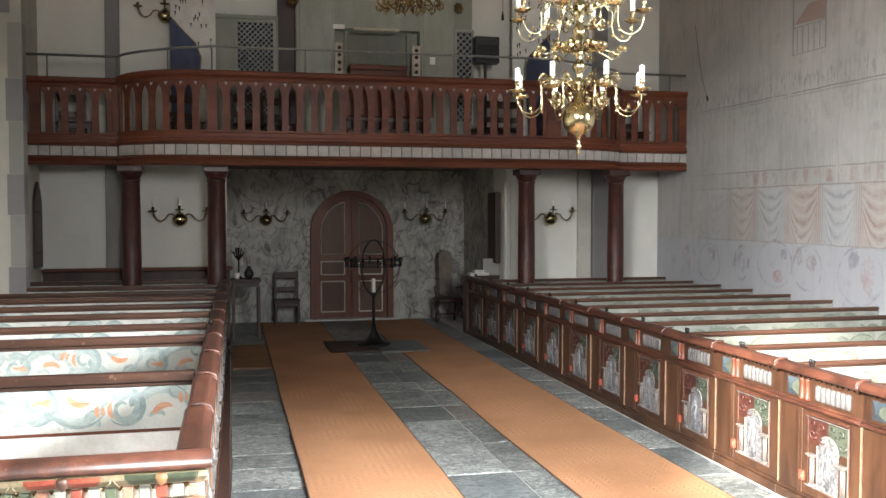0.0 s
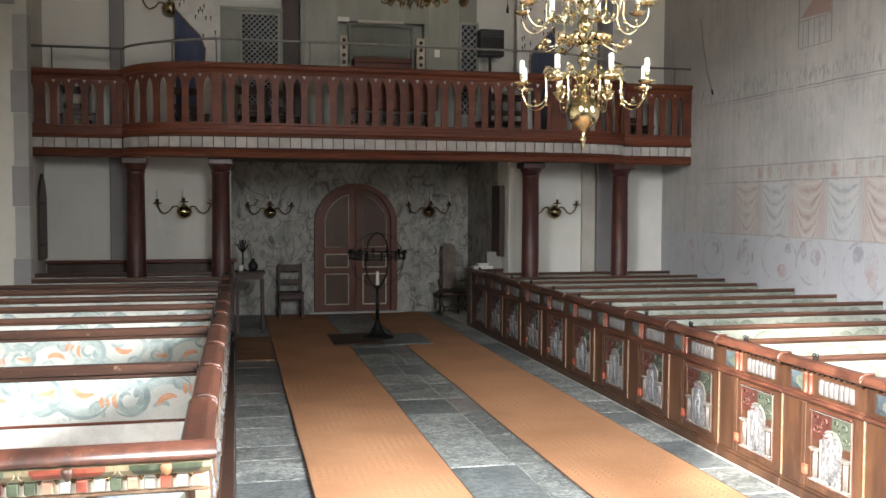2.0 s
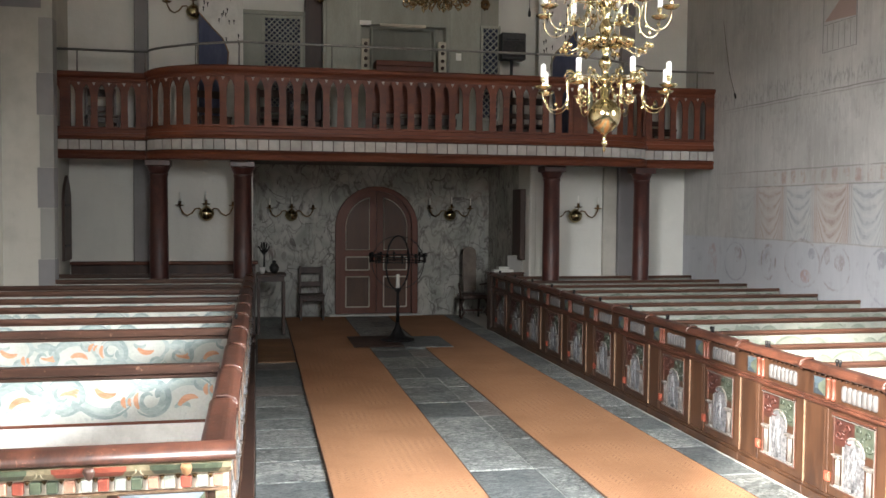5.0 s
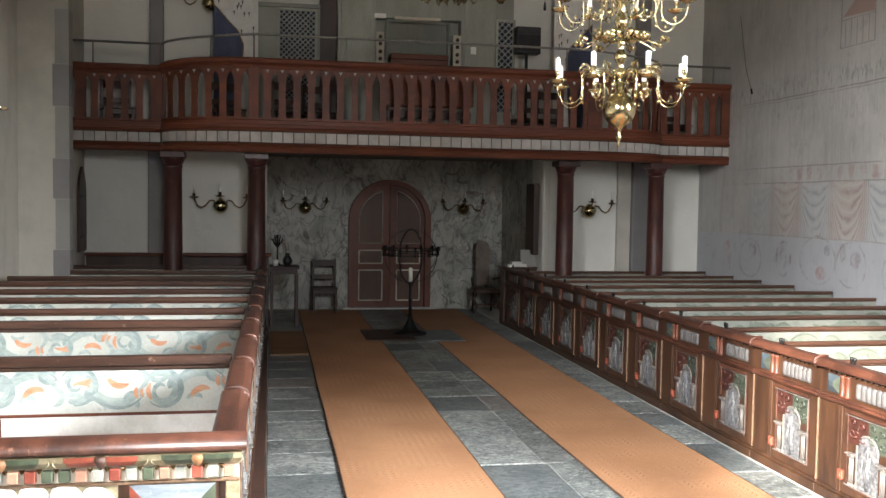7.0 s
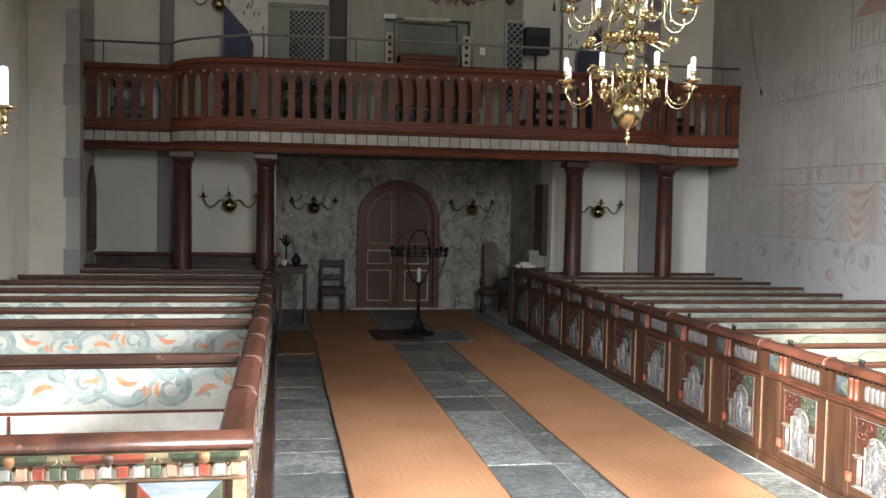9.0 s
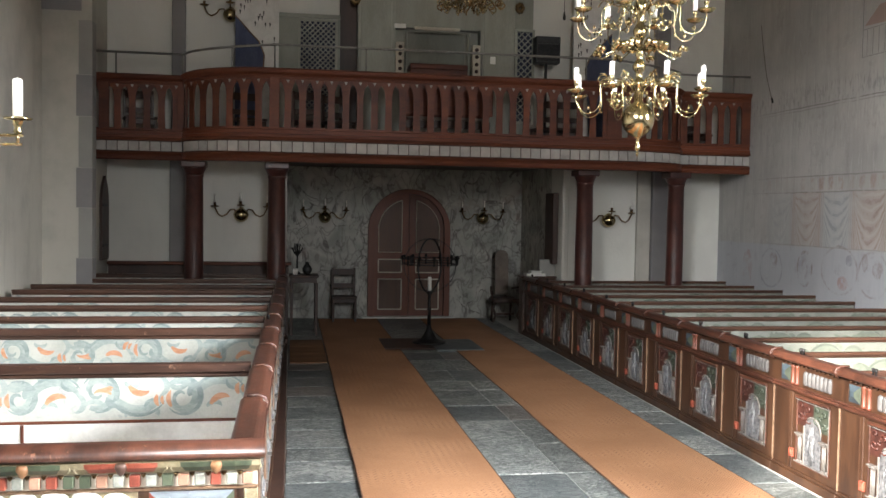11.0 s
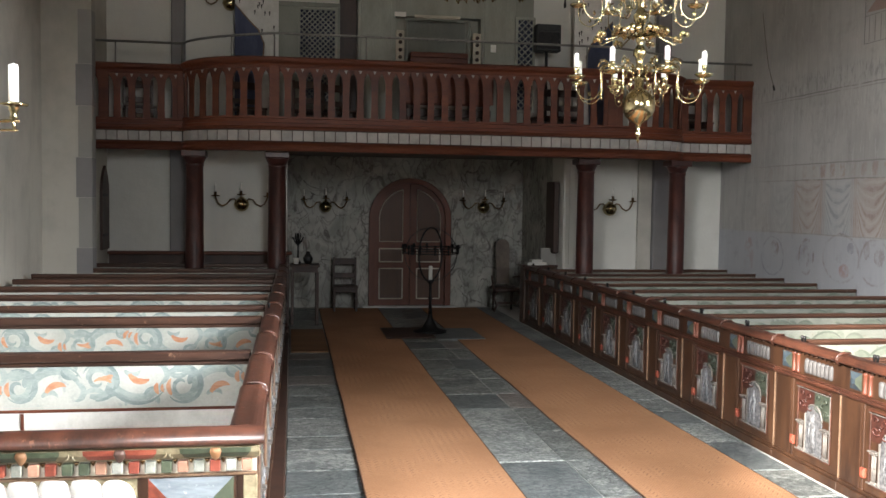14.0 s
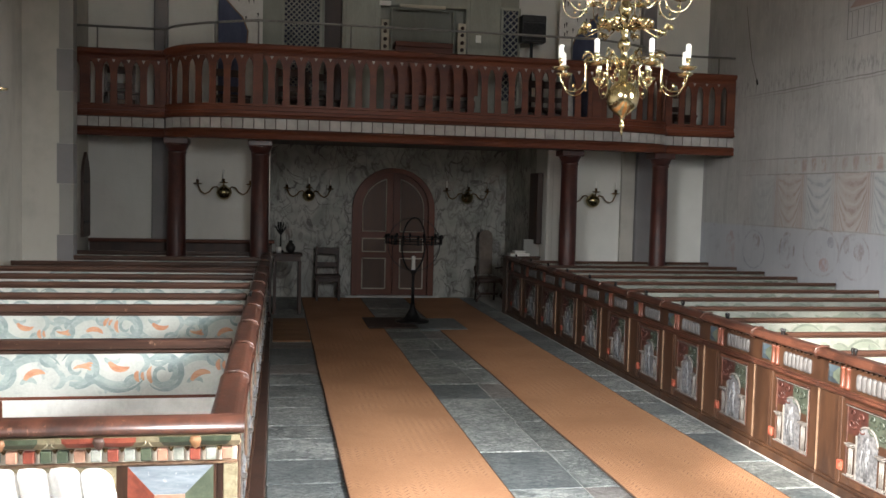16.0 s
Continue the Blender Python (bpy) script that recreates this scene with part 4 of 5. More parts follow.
for k in range(11):
    y0 = LY + LL * k
    here = [y for y in rows if y0 <= y < y0 + LL]
    pew = thing("box_pew", (-2.43 + 0.009 * (y0 - 6.25), y0, 0.1), LEFT if here else "front box pew with carved aisle door and red rail", "pew", "pews on the platform")
    side_screen(pew, -1, LL, k == 4)
    if here:
        for row in here:
            bench_parts(pew, -1, 0.09, 2.95, row - y0, 30 + k, 0.028 if row < 10.5 else 0.012)
            if row < 9:
                part("board_edge", boxes((-1.475, -1.455, row - y0 - 0.014, row - y0 - 0.007, 0.46, 0.612), bevel=0.002), RED_WOOD, pew)

# carved screen that closes the left pews towards the altar
screen = thing("pew_front", (-2.40, 6.25, 0.11), "carved and painted pew front with coloured dentils and white lobes", "pew front")
part("board", boxes((-3.1, 0.0, -0.03, 0.0, -0.03, 0.94)), OAK, screen)
part("plinth", boxes((-3.1, 0.0, -0.06, 0.0, -0.11, -0.03), bevel=0.006), OAK, screen)
bm = bmesh.new()
prof = [(0.08, 0.935)] + [(0.028 + 0.078 * math.cos(radians(a)), 0.958 + 0.042 * math.sin(radians(a))) for a in range(-15, 181, 13)] + [(-0.05, 0.94)]
sweep(bm, [(-3.1, 0.0), (-1.3, 0.0), (0.04, 0.0)], prof)
for f in bm.faces:
    f.smooth = len(f.verts) == 4
part("top_rail", bm, RAIL_WOOD, screen)
bm = sweep(bmesh.new(), [(-3.1, -0.03), (0.02, -0.03)], [(0, 0.875), (0.03, 0.88), (0.05, 0.905), (0.055, 0.93), (0, 0.935)])
part("cornice", bm, OLIVE, screen)
for k in range(8):
    x = -0.155 - 0.374 * k
    for side in (-1, 1):
        a, b = sorted((x + 0.012 * side, x + 0.135 * side))
        leaf = sweep(bmesh.new(), [(a, -0.03), (a + 0.02, -0.037), ((a + b) / 2, -0.041), (b - 0.02, -0.037), (b, -0.03)], [(0.0, 0.882), (0.03, 0.886), (0.05, 0.907), (0.054, 0.927), (0, 0.929)])
        part("cornice_leaf", leaf, RED_PAINT if k % 2 else GREEN_PAINT, screen)
        curl_pts = [(x + (0.147 + 0.034 * math.cos(t)) * side, -0.083 + 0.01 * math.sin(t), 0.905 + 0.018 * math.sin(t)) for t in (3.0, 2.2, 1.4, 0.6, -0.2, -1.0)]
        part("cornice_curl", tube(bmesh.new(), curl_pts, 0.005, 5, 0.5), OLIVE, screen)
    part("drop", lathe(bmesh.new(), [(0.0, 0.872), (0.014, 0.885), (0.026, 0.91), (0.024, 0.922), (0.016, 0.93)], (x, -0.082, 0), 8), DARK_WOOD if k % 2 else OCHRE, screen)
part("dentil_ground", boxes((-3.1, 0.01, -0.045, -0.03, 0.815, 0.876)), CREAM, screen, "cream painted dentil ground")
SALMON = surface("salmon_paint", (0.33, 0.17, 0.11), (0.46, 0.26, 0.18), 14, rough=0.5, worn=(0.2, 0.1, 0.07), worn_at=0.66)
STONE_GREY = surface("grey_green_block_paint", (0.20, 0.21, 0.18), (0.36, 0.36, 0.31), 14, rough=0.5, worn=(0.2, 0.13, 0.08), worn_at=0.64)
block = [SALMON, STONE_GREY, RED_PAINT, STONE_GREY, SALMON, GREEN_PAINT, STONE_GREY, RED_PAINT, STONE_GREY, SALMON, GREEN_PAINT, GREEN_PAINT, RED_PAINT]
for k in range(47):
    x = -0.03 - 0.064 * k
    part("drip", lathe(bmesh.new(), [(0.001, 0.856), (0.007, 0.864), (0.012, 0.876)], (x - 0.032, -0.05, 0), 7), DULL_BRASS, screen, "small dark drip")
    part("dentil", boxes((x - 0.021, x + 0.021, -0.07, -0.03, 0.824, 0.872), bevel=0.004), block[k % 13], screen)
part("band", boxes((-3.1, 0.012, -0.05, -0.03, 0.80, 0.816), bevel=0.004), GILT, screen)
part("corner_post", boxes((-0.045, 0.012, -0.045, -0.03, 0.08, 0.80), bevel=0.004), OLIVE, screen)
for x in (-0.435, -1.71):
    frame_part = part("gem_panel", boxes((x, x + 0.36, -0.04, -0.03, 0.42, 0.80)), OAK, screen)
    c = [(x + 0.01, 0.43), (x + 0.35, 0.43), (x + 0.35, 0.795), (x + 0.01, 0.795)]
    t = [(x + 0.12, 0.54), (x + 0.24, 0.54), (x + 0.24, 0.69), (x + 0.12, 0.69)]
    for k, m in enumerate((CREAM, GREEN_PAINT, GREY_BLUE, RED_PAINT)):
        b = bmesh.new()
        q = [b.verts.new((c[i][0], -0.041, c[i][1])) for i in (k, (k + 1) % 4)] + [b.verts.new((t[i][0], -0.085, t[i][1])) for i in ((k + 1) % 4, k)]
        b.faces.new(q)
        part("facet", b, m, frame_part)
    part("facet", boxes((x + 0.12, x + 0.24, -0.088, -0.04, 0.54, 0.69)), SALMON, frame_part)
for x, n, w in ((-1.22, 6, 0.72), (-2.5, 6, 0.72)):
    part("lobe_ground", boxes((x - 0.03, x + w + 0.03, -0.036, -0.03, 0.42, 0.80)), OLIVE, screen)
    one = part("lobe", lobe(w / n * 1.06, 0.378, 0.05, "x", 0.035), WHITE_PAINT, screen, "white swelling lobe")
    one.location = (x + w / n * 0.5, -0.03, 0.432)
    for k in range(1, n):
        again(one, screen, (x + w / n * (k + 0.5), -0.03, 0.432 - (0.015 if k == n - 1 else 0.0)))
    for k in range(n - 1):
        seam = [(x + w / n * (k + 1) + 0.03 * math.sin(math.pi * q / 8), -0.042 - 0.012 * math.sin(math.pi * q / 8), 0.43 + 0.35 * q / 8) for q in range(9)]
        bm = tube(bmesh.new(), seam, 0.004, 5)
        lathe(bm, [(0.0, -0.008), (0.008, 0.0), (0.0, 0.008)], (seam[5][0], seam[5][1] - 0.004, seam[5][2]), 7)
        part("gilt_seam", bm, GILT, screen, "dull gold seam between the lobes")
# dark ledge along the end wall
ledge = thing("wall_bench", (-5, 17.0, 0), "dark wooden bench back along the whitewashed wall", "bench")
part("back_board", boxes((0, 2.72, 0.12, 0.16, 0, 1.175)), DARK_WOOD, ledge)
part("ledge", boxes((0, 2.76, 0.0, 0.2, 1.175, 1.22), bevel=0.008), RED_WOOD, ledge)
part("seat", boxes((0, 2.72, -0.25, 0.12, 0.42, 0.46), bevel=0.006), DARK_WOOD, ledge)
part("end_board", boxes((2.68, 2.72, -0.28, 0.115, 0, 1.17), bevel=0.004), DARK_WOOD, ledge)

# ---- gallery ----
YC, YL, YR = 15.8, 16.42, 16.3
FRONT = [(-5.05, YL), (-3.82, YL)] + [(-2.45 - 1.35 * math.cos(radians(a)), YL - (YL - YC) * math.sin(radians(a))) for a in range(2, 91, 8)] + [(2.45 + 1.35 * math.cos(radians(a)), YR - (YR - YC) * math.sin(radians(a))) for a in range(90, 1, -8)] + [(3.82, YR), (5.0, YR)]
gallery = thing("gallery", (0, 0, 0), "red-brown wooden organ gallery with lancet balusters and white block frieze", "gallery")


def low(x, y):
    """How far the parapet drops at a place along the front, as a share of its height."""
    return 1 - max(0.0, y - YC) * (0.068 / (YL - YC) if x < 0 else 0.03 / (YR - YC))


def front(profile):
    """A moulding carried along the gallery's front."""
    bm = sweep(bmesh.new(), FRONT, profile)
    for v in bm.verts:
        v.co.z = 2.86 + (v.co.z - 2.86) * min(1.0, low(v.co.x, v.co.y))
    return bm


def along(step, start):
    """Places and headings at even steps along the gallery's front."""
    out, left = [], start
    for a, b in zip(FRONT, FRONT[1:]):
        d = math.dist(a, b)
        while left < d:
            t = left / d
            out.append((a[0] + (b[0] - a[0]) * t, a[1] + (b[1] - a[1]) * t, math.degrees(math.atan2(b[1] - a[1], b[0] - a[0]))))
            left += step
        left -= d
    return out


part("lower_beam", front([(-0.06, 2.73), (0.03, 2.73), (0.045, 2.76), (0.03, 2.80), (0.055, 2.835), (0.03, 2.86), (-0.06, 2.86)]), RED_WOOD, gallery)
part("frieze_ground", front([(-0.05, 2.86), (0.0, 2.86), (0.0, 3.03), (-0.05, 3.03)]), DARK_WOOD, gallery)
part("base_moulding", front([(-0.05, 3.03), (0.05, 3.03), (0.06, 3.055), (0.035, 3.08), (0.04, 3.12), (0.015, 3.13), (0.015, 3.18), (0.035, 3.19), (0.035, 3.22), (-0.05, 3.22)]), RED_WOOD, gallery)
part("hand_rail", front([(-0.05, 3.90), (0.02, 3.90), (0.03, 3.93), (0.02, 3.96), (0.055, 3.99), (0.07, 4.03), (0.04, 4.055), (-0.06, 4.055)]), RED_WOOD, gallery)
part("gallery_floor", boxes((-5.05, -3.6, 16.48, 17.3, 2.862, 2.92), (-3.6, 3.6, 16.42, 17.3, 2.862, 2.92), (3.6, 5, 16.4, 17.3, 2.862, 2.92), (-2.4, 2.4, 15.9, 16.42, 2.862, 2.92)), DARK_WOOD, gallery)
slat_half = [(0.052, 3.22), (0.05, 3.3), (0.046, 3.5), (0.048, 3.68), (0.056, 3.76), (0.074, 3.82), (0.1015, 3.86), (0.1015, 3.90)]
slat_pts = slat_half + [(-u, v) for u, v in reversed(slat_half)]
def stand_at(x, y, turn):
    """A place on the front, squeezed to the parapet's height there."""
    k = low(x, y)
    return pose(x, y, 2.86 * (1 - k), 0, 0, turn) @ Matrix.Diagonal((1, 1, k, 1))


slat = None
for x, y, h in along(0.2055, 0.1):
    if slat is None:
        slat = part("baluster", plate(bmesh.new(), slat_pts, 0.024, lambda u, v, w: (u, -0.012 + w, v)), RED_WOOD, gallery)
        slat.matrix_basis = stand_at(x, y, h)
    else:
        again(slat, gallery).matrix_basis = stand_at(x, y, h)
# Pale plates put where the balusters' pierced triangles show the bright wall behind.
notch = None
for x, y, h in along(0.2055, 0.1):
    if notch is None:
        notch = part("carved_notch", plate(bmesh.new(), [(-0.024, 3.893), (0.024, 3.893), (0.0, 3.845)], 0.006, lambda u, v, w: (u, -0.018 + w, v)), FRIEZE_WHITE, gallery, "pale plate in place of a pierced triangle")
        notch.matrix_basis = stand_at(x, y, h)
    else:
        again(notch, gallery).matrix_basis = stand_at(x, y, h)
white = None
for x, y, h in along(0.1522, 0.076):
    if white is None:
        white = part("frieze_block", boxes((-0.07, 0.07, -0.016, 0.0, 2.872, 3.018), bevel=0.003), FRIEZE_WHITE, gallery, "grey-white painted frieze block")
        white.matrix_basis = stand_at(x, y, h)
    else:
        again(white, gallery).matrix_basis = stand_at(x, y, h)
for x, y, h in ((-3.83, YL, 0), (3.83, YR, 0), (-2.5, YC, 0), (2.5, YC, 0), (-4.93, YL, 0), (4.93, YR, 0)):
    part("post", boxes((-0.07, 0.07, -0.03, 0.03, 3.19, 3.92), bevel=0.004), RED_WOOD, gallery).matrix_basis = stand_at(x, y, h)

guard = thing("guard_rail", (0, 0, 0), "grey steel guard rail above the gallery parapet", "railing")
INSET = [(x, y + 0.03) for x, y in FRONT]
rail_pts = [(x, y, max(4.29, 4.395 - 0.075 * max(0, abs(x) - 2.4))) for x, y in INSET]
part("bar", tube(bmesh.new(), rail_pts, 0.018, 8), STEEL, guard)
for x, y, z in ((-4.77, YL + 0.03, 4.29), (-3.84, YL + 0.03, 4.29), (-3.1, 15.93, 4.36), (-2.5, YC + 0.03, 4.39), (-1.2, YC + 0.03, 4.395), (0.5, YC + 0.03, 4.395), (2.1, YC + 0.03, 4.395), (3.3, 15.93, 4.35), (4.72, YR + 0.03, 4.3)):
    part("upright", tube(bmesh.new(), [(x, y, 4.04 * low(x, y) + 2.86 * (1 - low(x, y))), (x, y, z)], 0.012, 6), STEEL, guard)


def column(x, y, r):
    c = thing("column", (x, y, 0), "dark red marbled wooden column under the gallery", "column", "gallery columns")
    part("plinth", boxes((-r * 1.35, r * 1.35, -r * 1.35, r * 1.35, 0, 0.16), bevel=0.01), DARK_WOOD, c)
    part("shaft", lathe(bmesh.new(), [(r * 1.25, 0.16), (r * 1.25, 0.2), (r * 1.02, 0.24), (r, 0.3), (r * 1.02, 1.4), (r * 0.95, 2.5), (r * 1.05, 2.52), (r * 0.97, 2.54)], segs=24), COLUMN_RED, c)
    part("capital", lathe(bmesh.new(), [(r * 0.97, 2.54), (r * 1.1, 2.58), (r * 1.25, 2.62), (r * 1.3, 2.64)], segs=24), COLUMN_RED, c)
    part("abacus", boxes((-r * 1.32, r * 1.32, -r * 1.32, r * 1.32, 2.64, 2.73), bevel=0.01), COLUMN_RED, c)


for x, y in ((-3.645, 16.28), (-2.46, 16.2), (2.245, 16.2), (3.745, 16.22)):
    column(x, y, 0.132)

ROSE = plaster("faded_rose_paint", (0.33, 0.24, 0.21), (0.28, 0.21, 0.19), 0.5)


# ---- lights that hang and stand ----
def s_arm(r0, z0, r1, z1, dip):
    """The swung outline of a brass arm: (radius, height) pairs."""
    out = [(r0, z0)]
    for a in range(150, -1, -25):
        out.append((r0 + (r1 - r0) * 0.33 + (r1 - r0) * 0.26 * math.cos(radians(a)), z0 + dip * 0.2 + dip * 0.5 * math.sin(radians(a))))
    for a in range(180, 361, 20):
        out.append((r0 + (r1 - r0) * 0.79 + (r1 - r0) * 0.21 * math.cos(radians(a)), z1 - dip * 0.35 + dip * 0.9 * math.sin(radians(a))))
    out.append((r1, z1))
    return out


def curl(r, z, size, turns, flip=1):
    return [(r + size * (1 - k / 14) * math.cos(flip * radians(turns * k / 14)), z + size * (1 - k / 14) * math.sin(flip * radians(turns * k / 14))) for k in range(14)]


def chandelier(x, y, tip):
    c = thing("chandelier", (x, y, tip), "polished brass chandelier with two tiers of white candles", "chandelier")
    prof = [(0.002, 0.0), (0.012, 0.02), (0.006, 0.035), (0.018, 0.05), (0.022, 0.07), (0.012, 0.085), (0.014, 0.12), (0.028, 0.135), (0.062, 0.155), (0.092, 0.185), (0.109, 0.22), (0.114, 0.255), (0.109, 0.29), (0.092, 0.325), (0.062, 0.355), (0.032, 0.375), (0.035, 0.437), (0.022, 0.457), (0.026, 0.477), (0.045, 0.492), (0.046, 0.512), (0.022, 0.537), (0.026, 0.577), (0.044, 0.602), (0.047, 0.627), (0.03, 0.657), (0.018, 0.677), (0.03, 0.697), (0.03, 0.737), (0.02, 0.757), (0.024, 0.797), (0.045, 0.837), (0.05, 0.867), (0.03, 0.907), (0.022, 0.937), (0.04, 0.987), (0.05, 1.037), (0.03, 1.097), (0.02, 1.157), (0.035, 1.237), (0.02, 1.337), (0.012, 1.537)]
    part("shaft", lathe(bmesh.new(), prof, segs=24), BRASS, c)
    part("hook", tube(bmesh.new(), [(0, 0, 1.5), (0, 0, 7.5 - tip)], 0.008, 6), IRON, c)
    for tier, (z, r) in enumerate(((0.452, 0.455), (0.99, 0.445))):
        arm = dish = cup = wax = None
        for k in range(8):
            a = 1.5 + 45 * k + 9 * tier
            if arm is None:
                pts = [(u, 0, v) for u, v in s_arm(0.03, z, r, z - 0.03, 0.11)]
                arm = part("arm", tube(bmesh.new(), pts, 0.0048, 6, 0.85), BRASS, c)
                arm.matrix_basis = pose(0, 0, 0, 0, 0, a)
                fine = [part("curl", tube(bmesh.new(), [(u, 0, v) for u, v in curl(0.25, z + 0.06, 0.05, 430)], 0.006, 5, 0.5), BRASS, arm),
                        part("curl", tube(bmesh.new(), [(u, 0, v) for u, v in curl(0.17, z - 0.07, 0.045, 400, -1)], 0.006, 5, 0.5), BRASS, arm),
                        part("branch", tube(bmesh.new(), [(0.09, 0, z), (0.13, 0, z + 0.05), (0.19, 0, z + 0.065), (0.25, 0, z + 0.11), (0.29, 0, z + 0.105)], 0.0065, 5, 0.5), BRASS, arm)]
                for u, v in ((0.12, z + 0.06), (0.2, z + 0.09), (0.14, z - 0.03), (0.28, z - 0.13), (0.36, z - 0.13)):
                    fine.append(part("bead", lathe(bmesh.new(), [(0.0, -0.016), (0.011, -0.006), (0.012, 0.002), (0.005, 0.012), (0.0, 0.02)], (u, 0, v), 6), BRASS, arm))
                dish = part("drip_dish", lathe(bmesh.new(), [(0.01, z - 0.035), (0.035, z - 0.03), (0.062, z - 0.012), (0.06, z - 0.006), (0.03, z - 0.022), (0.012, z - 0.02)], (r, 0, 0), 14), BRASS, arm)
                cup = part("cup", lathe(bmesh.new(), [(0.01, z - 0.03), (0.013, z), (0.009, z + 0.012), (0.018, z + 0.03), (0.019, z + 0.05), (0.014, z + 0.052)], (r, 0, 0), 10), BRASS, arm)
                wax = part("candle", lathe(bmesh.new(), [(0.0165, z + 0.05), (0.0165, z + 0.135), (0.012, z + 0.14), (0.002, z + 0.141), (0.002, z + 0.148)], (r, 0, 0), 12), WAX, arm, "white candle")
            else:
                o = again(arm, c, (0, 0, 0), a)
                for p in (*fine, dish, cup, wax):
                    again(p, o)
    for k in range(8):
        a = radians(45 * k + 10)
        ca, sa = math.cos(a), math.sin(a)
        bm = tube(bmesh.new(), [(0.02 * ca, 0.02 * sa, 0.727), (0.12 * ca, 0.12 * sa, 0.747), (0.2 * ca, 0.2 * sa, 0.717), (0.27 * ca, 0.27 * sa, 0.687), (0.31 * ca, 0.31 * sa, 0.717)], 0.007, 5, 0.6)
        for u, v, g in ((0.3, 0.722, 1.0), (0.15, 0.757, 1.5)):
            for q in range(5):
                b = radians(72 * q)
                lathe(bm, [(0.0, -0.02 * g), (0.016 * g, -0.004 * g), (0.012 * g, 0.014 * g), (0.0, 0.02 * g)], (u * ca + 0.022 * g * math.cos(b), u * sa + 0.022 * g * math.sin(b), v + 0.01 * (q % 2)), 6)
        part("flower_stem", bm, BRASS, c, "brass stem with a flower head")
    return c


chandelier(0.112, 8.5, 2.473)

crown = thing("chandelier", (-0.12, 13.6, 4.47), "gilded leafy hanging crown over the aisle", "chandelier")
part("core", lathe(bmesh.new(), [(0.01, 0.1), (0.06, 0.14), (0.09, 0.24), (0.05, 0.36), (0.03, 0.6), (0.012, 0.9)], segs=14), BRASS, crown)
part("chain", tube(bmesh.new(), [(0, 0, 0.9), (0, 0, 3.03)], 0.008, 6), IRON, crown)
rng = random.Random(4)
for k in range(14):
    a = radians(360 / 14 * k)
    ca, sa = math.cos(a), math.sin(a)
    bm = bmesh.new()
    for q in range(3):
        r, w = 0.14 + 0.11 * q, rng.uniform(-0.12, 0.12)
        pts = [(r * ca * 0.6, r * sa * 0.6, 0.26), (r * ca, r * sa, 0.2)] + [((r + u) * ca - w * sa, (r + u) * sa + w * ca, 0.12 + v) for u, v in curl(0.0, 0.0, 0.055, 480, -1)]
        tube(bm, pts, 0.012, 5, 0.5)
        lathe(bm, [(0.0, -0.03), (0.014, -0.01), (0.012, 0.01), (0.0, 0.02)], (r * ca - w * sa, r * sa + w * ca, 0.07 + 0.03 * rng.random()), 6)
    part("gilded_leaf", bm, DULL_BRASS if k % 3 == 0 else BRASS, crown)


def sconce(x, y, z, scale=1.0, label="dark brass wall sconce with three thin candles"):
    c = thing("wall_sconce", (x, y, z), label, "wall sconce", "wall sconces")
    part("back_ball", lathe(bmesh.new(), [(0.002, -0.13), (0.05, -0.12), (0.095, -0.085), (0.122, -0.02), (0.105, 0.04), (0.05, 0.078), (0.028, 0.1), (0.002, 0.11)], (0, -0.13, 0), 24), BRASS, c)
    part("wall_plate", lathe(bmesh.new(), [(0.07, -0.01), (0.07, 0.01)], segs=14), DULL_BRASS, c).matrix_basis = pose(0, -0.012, 0, 90)
    part("stem", tube(bmesh.new(), [(0, -0.02, 0), (0, -0.1, 0)], 0.014, 8), DULL_BRASS, c)
    for s in (-1, 0, 1):
        if s:
            pts = [(s * 0.05, -0.1, 0.0), (s * 0.11, -0.12, 0.07), (s * 0.17, -0.13, 0.06), (s * 0.22, -0.13, -0.01), (s * 0.29, -0.13, -0.045), (s * 0.35, -0.13, -0.01), (s * 0.385, -0.13, 0.06), (s * 0.4, -0.13, 0.1)]
        else:
            pts = [(0, -0.12, 0.05), (0, -0.22, 0.06), (0, -0.27, 0.09), (0, -0.28, 0.12)]
        arm = part("arm", tube(bmesh.new(), pts, 0.012, 6), DULL_BRASS, c)
        x1, y1, z1 = pts[-1]
        part("drip_dish", lathe(bmesh.new(), [(0.012, z1), (0.05, z1 + 0.005), (0.075, z1 + 0.022), (0.05, z1 + 0.016), (0.02, z1 + 0.03), (0.022, z1 + 0.075), (0.012, z1 + 0.076)], (x1, y1, 0), 14), DULL_BRASS, arm)
        part("candle", lathe(bmesh.new(), [(0.012, z1 + 0.07), (0.011, z1 + 0.2), (0.002, z1 + 0.205)], (x1, y1, 0), 8), WAX, arm, "thin white candle")


sconce(-3.02, 17.3, 1.97), sconce(2.98, 17.3, 1.97), sconce(-1.62, 20, 1.93), sconce(1.4, 20, 1.95)
sconce(-3.2, 17.3, 5.06), sconce(2.85, 17.3, 5.15)

bracket = thing("candle_bracket", (-5.5, 6.1, 2.3), "brass wall bracket with a thick white candle", "wall sconce")
bx = 2.202
part("wall_plate", lathe(bmesh.new(), [(0.07, 0), (0.07, 0.02), (0.03, 0.03)], segs=14), BRASS, bracket).matrix_basis = pose(0, 0, 0, 0, 90)
part("arm", tube(bmesh.new(), [(0, 0, 0.02), (0.8, 0, 0.01), (1.6, 0, 0.02), (bx + 0.02, 0, 0.035)], 0.006, 8), BRASS, bracket)
part("lower_arm", tube(bmesh.new(), [(0, 0, -0.02), (0.8, 0, -0.03), (1.6, 0, -0.012), (bx + 0.015, 0, 0.0)], 0.005, 8), BRASS, bracket)
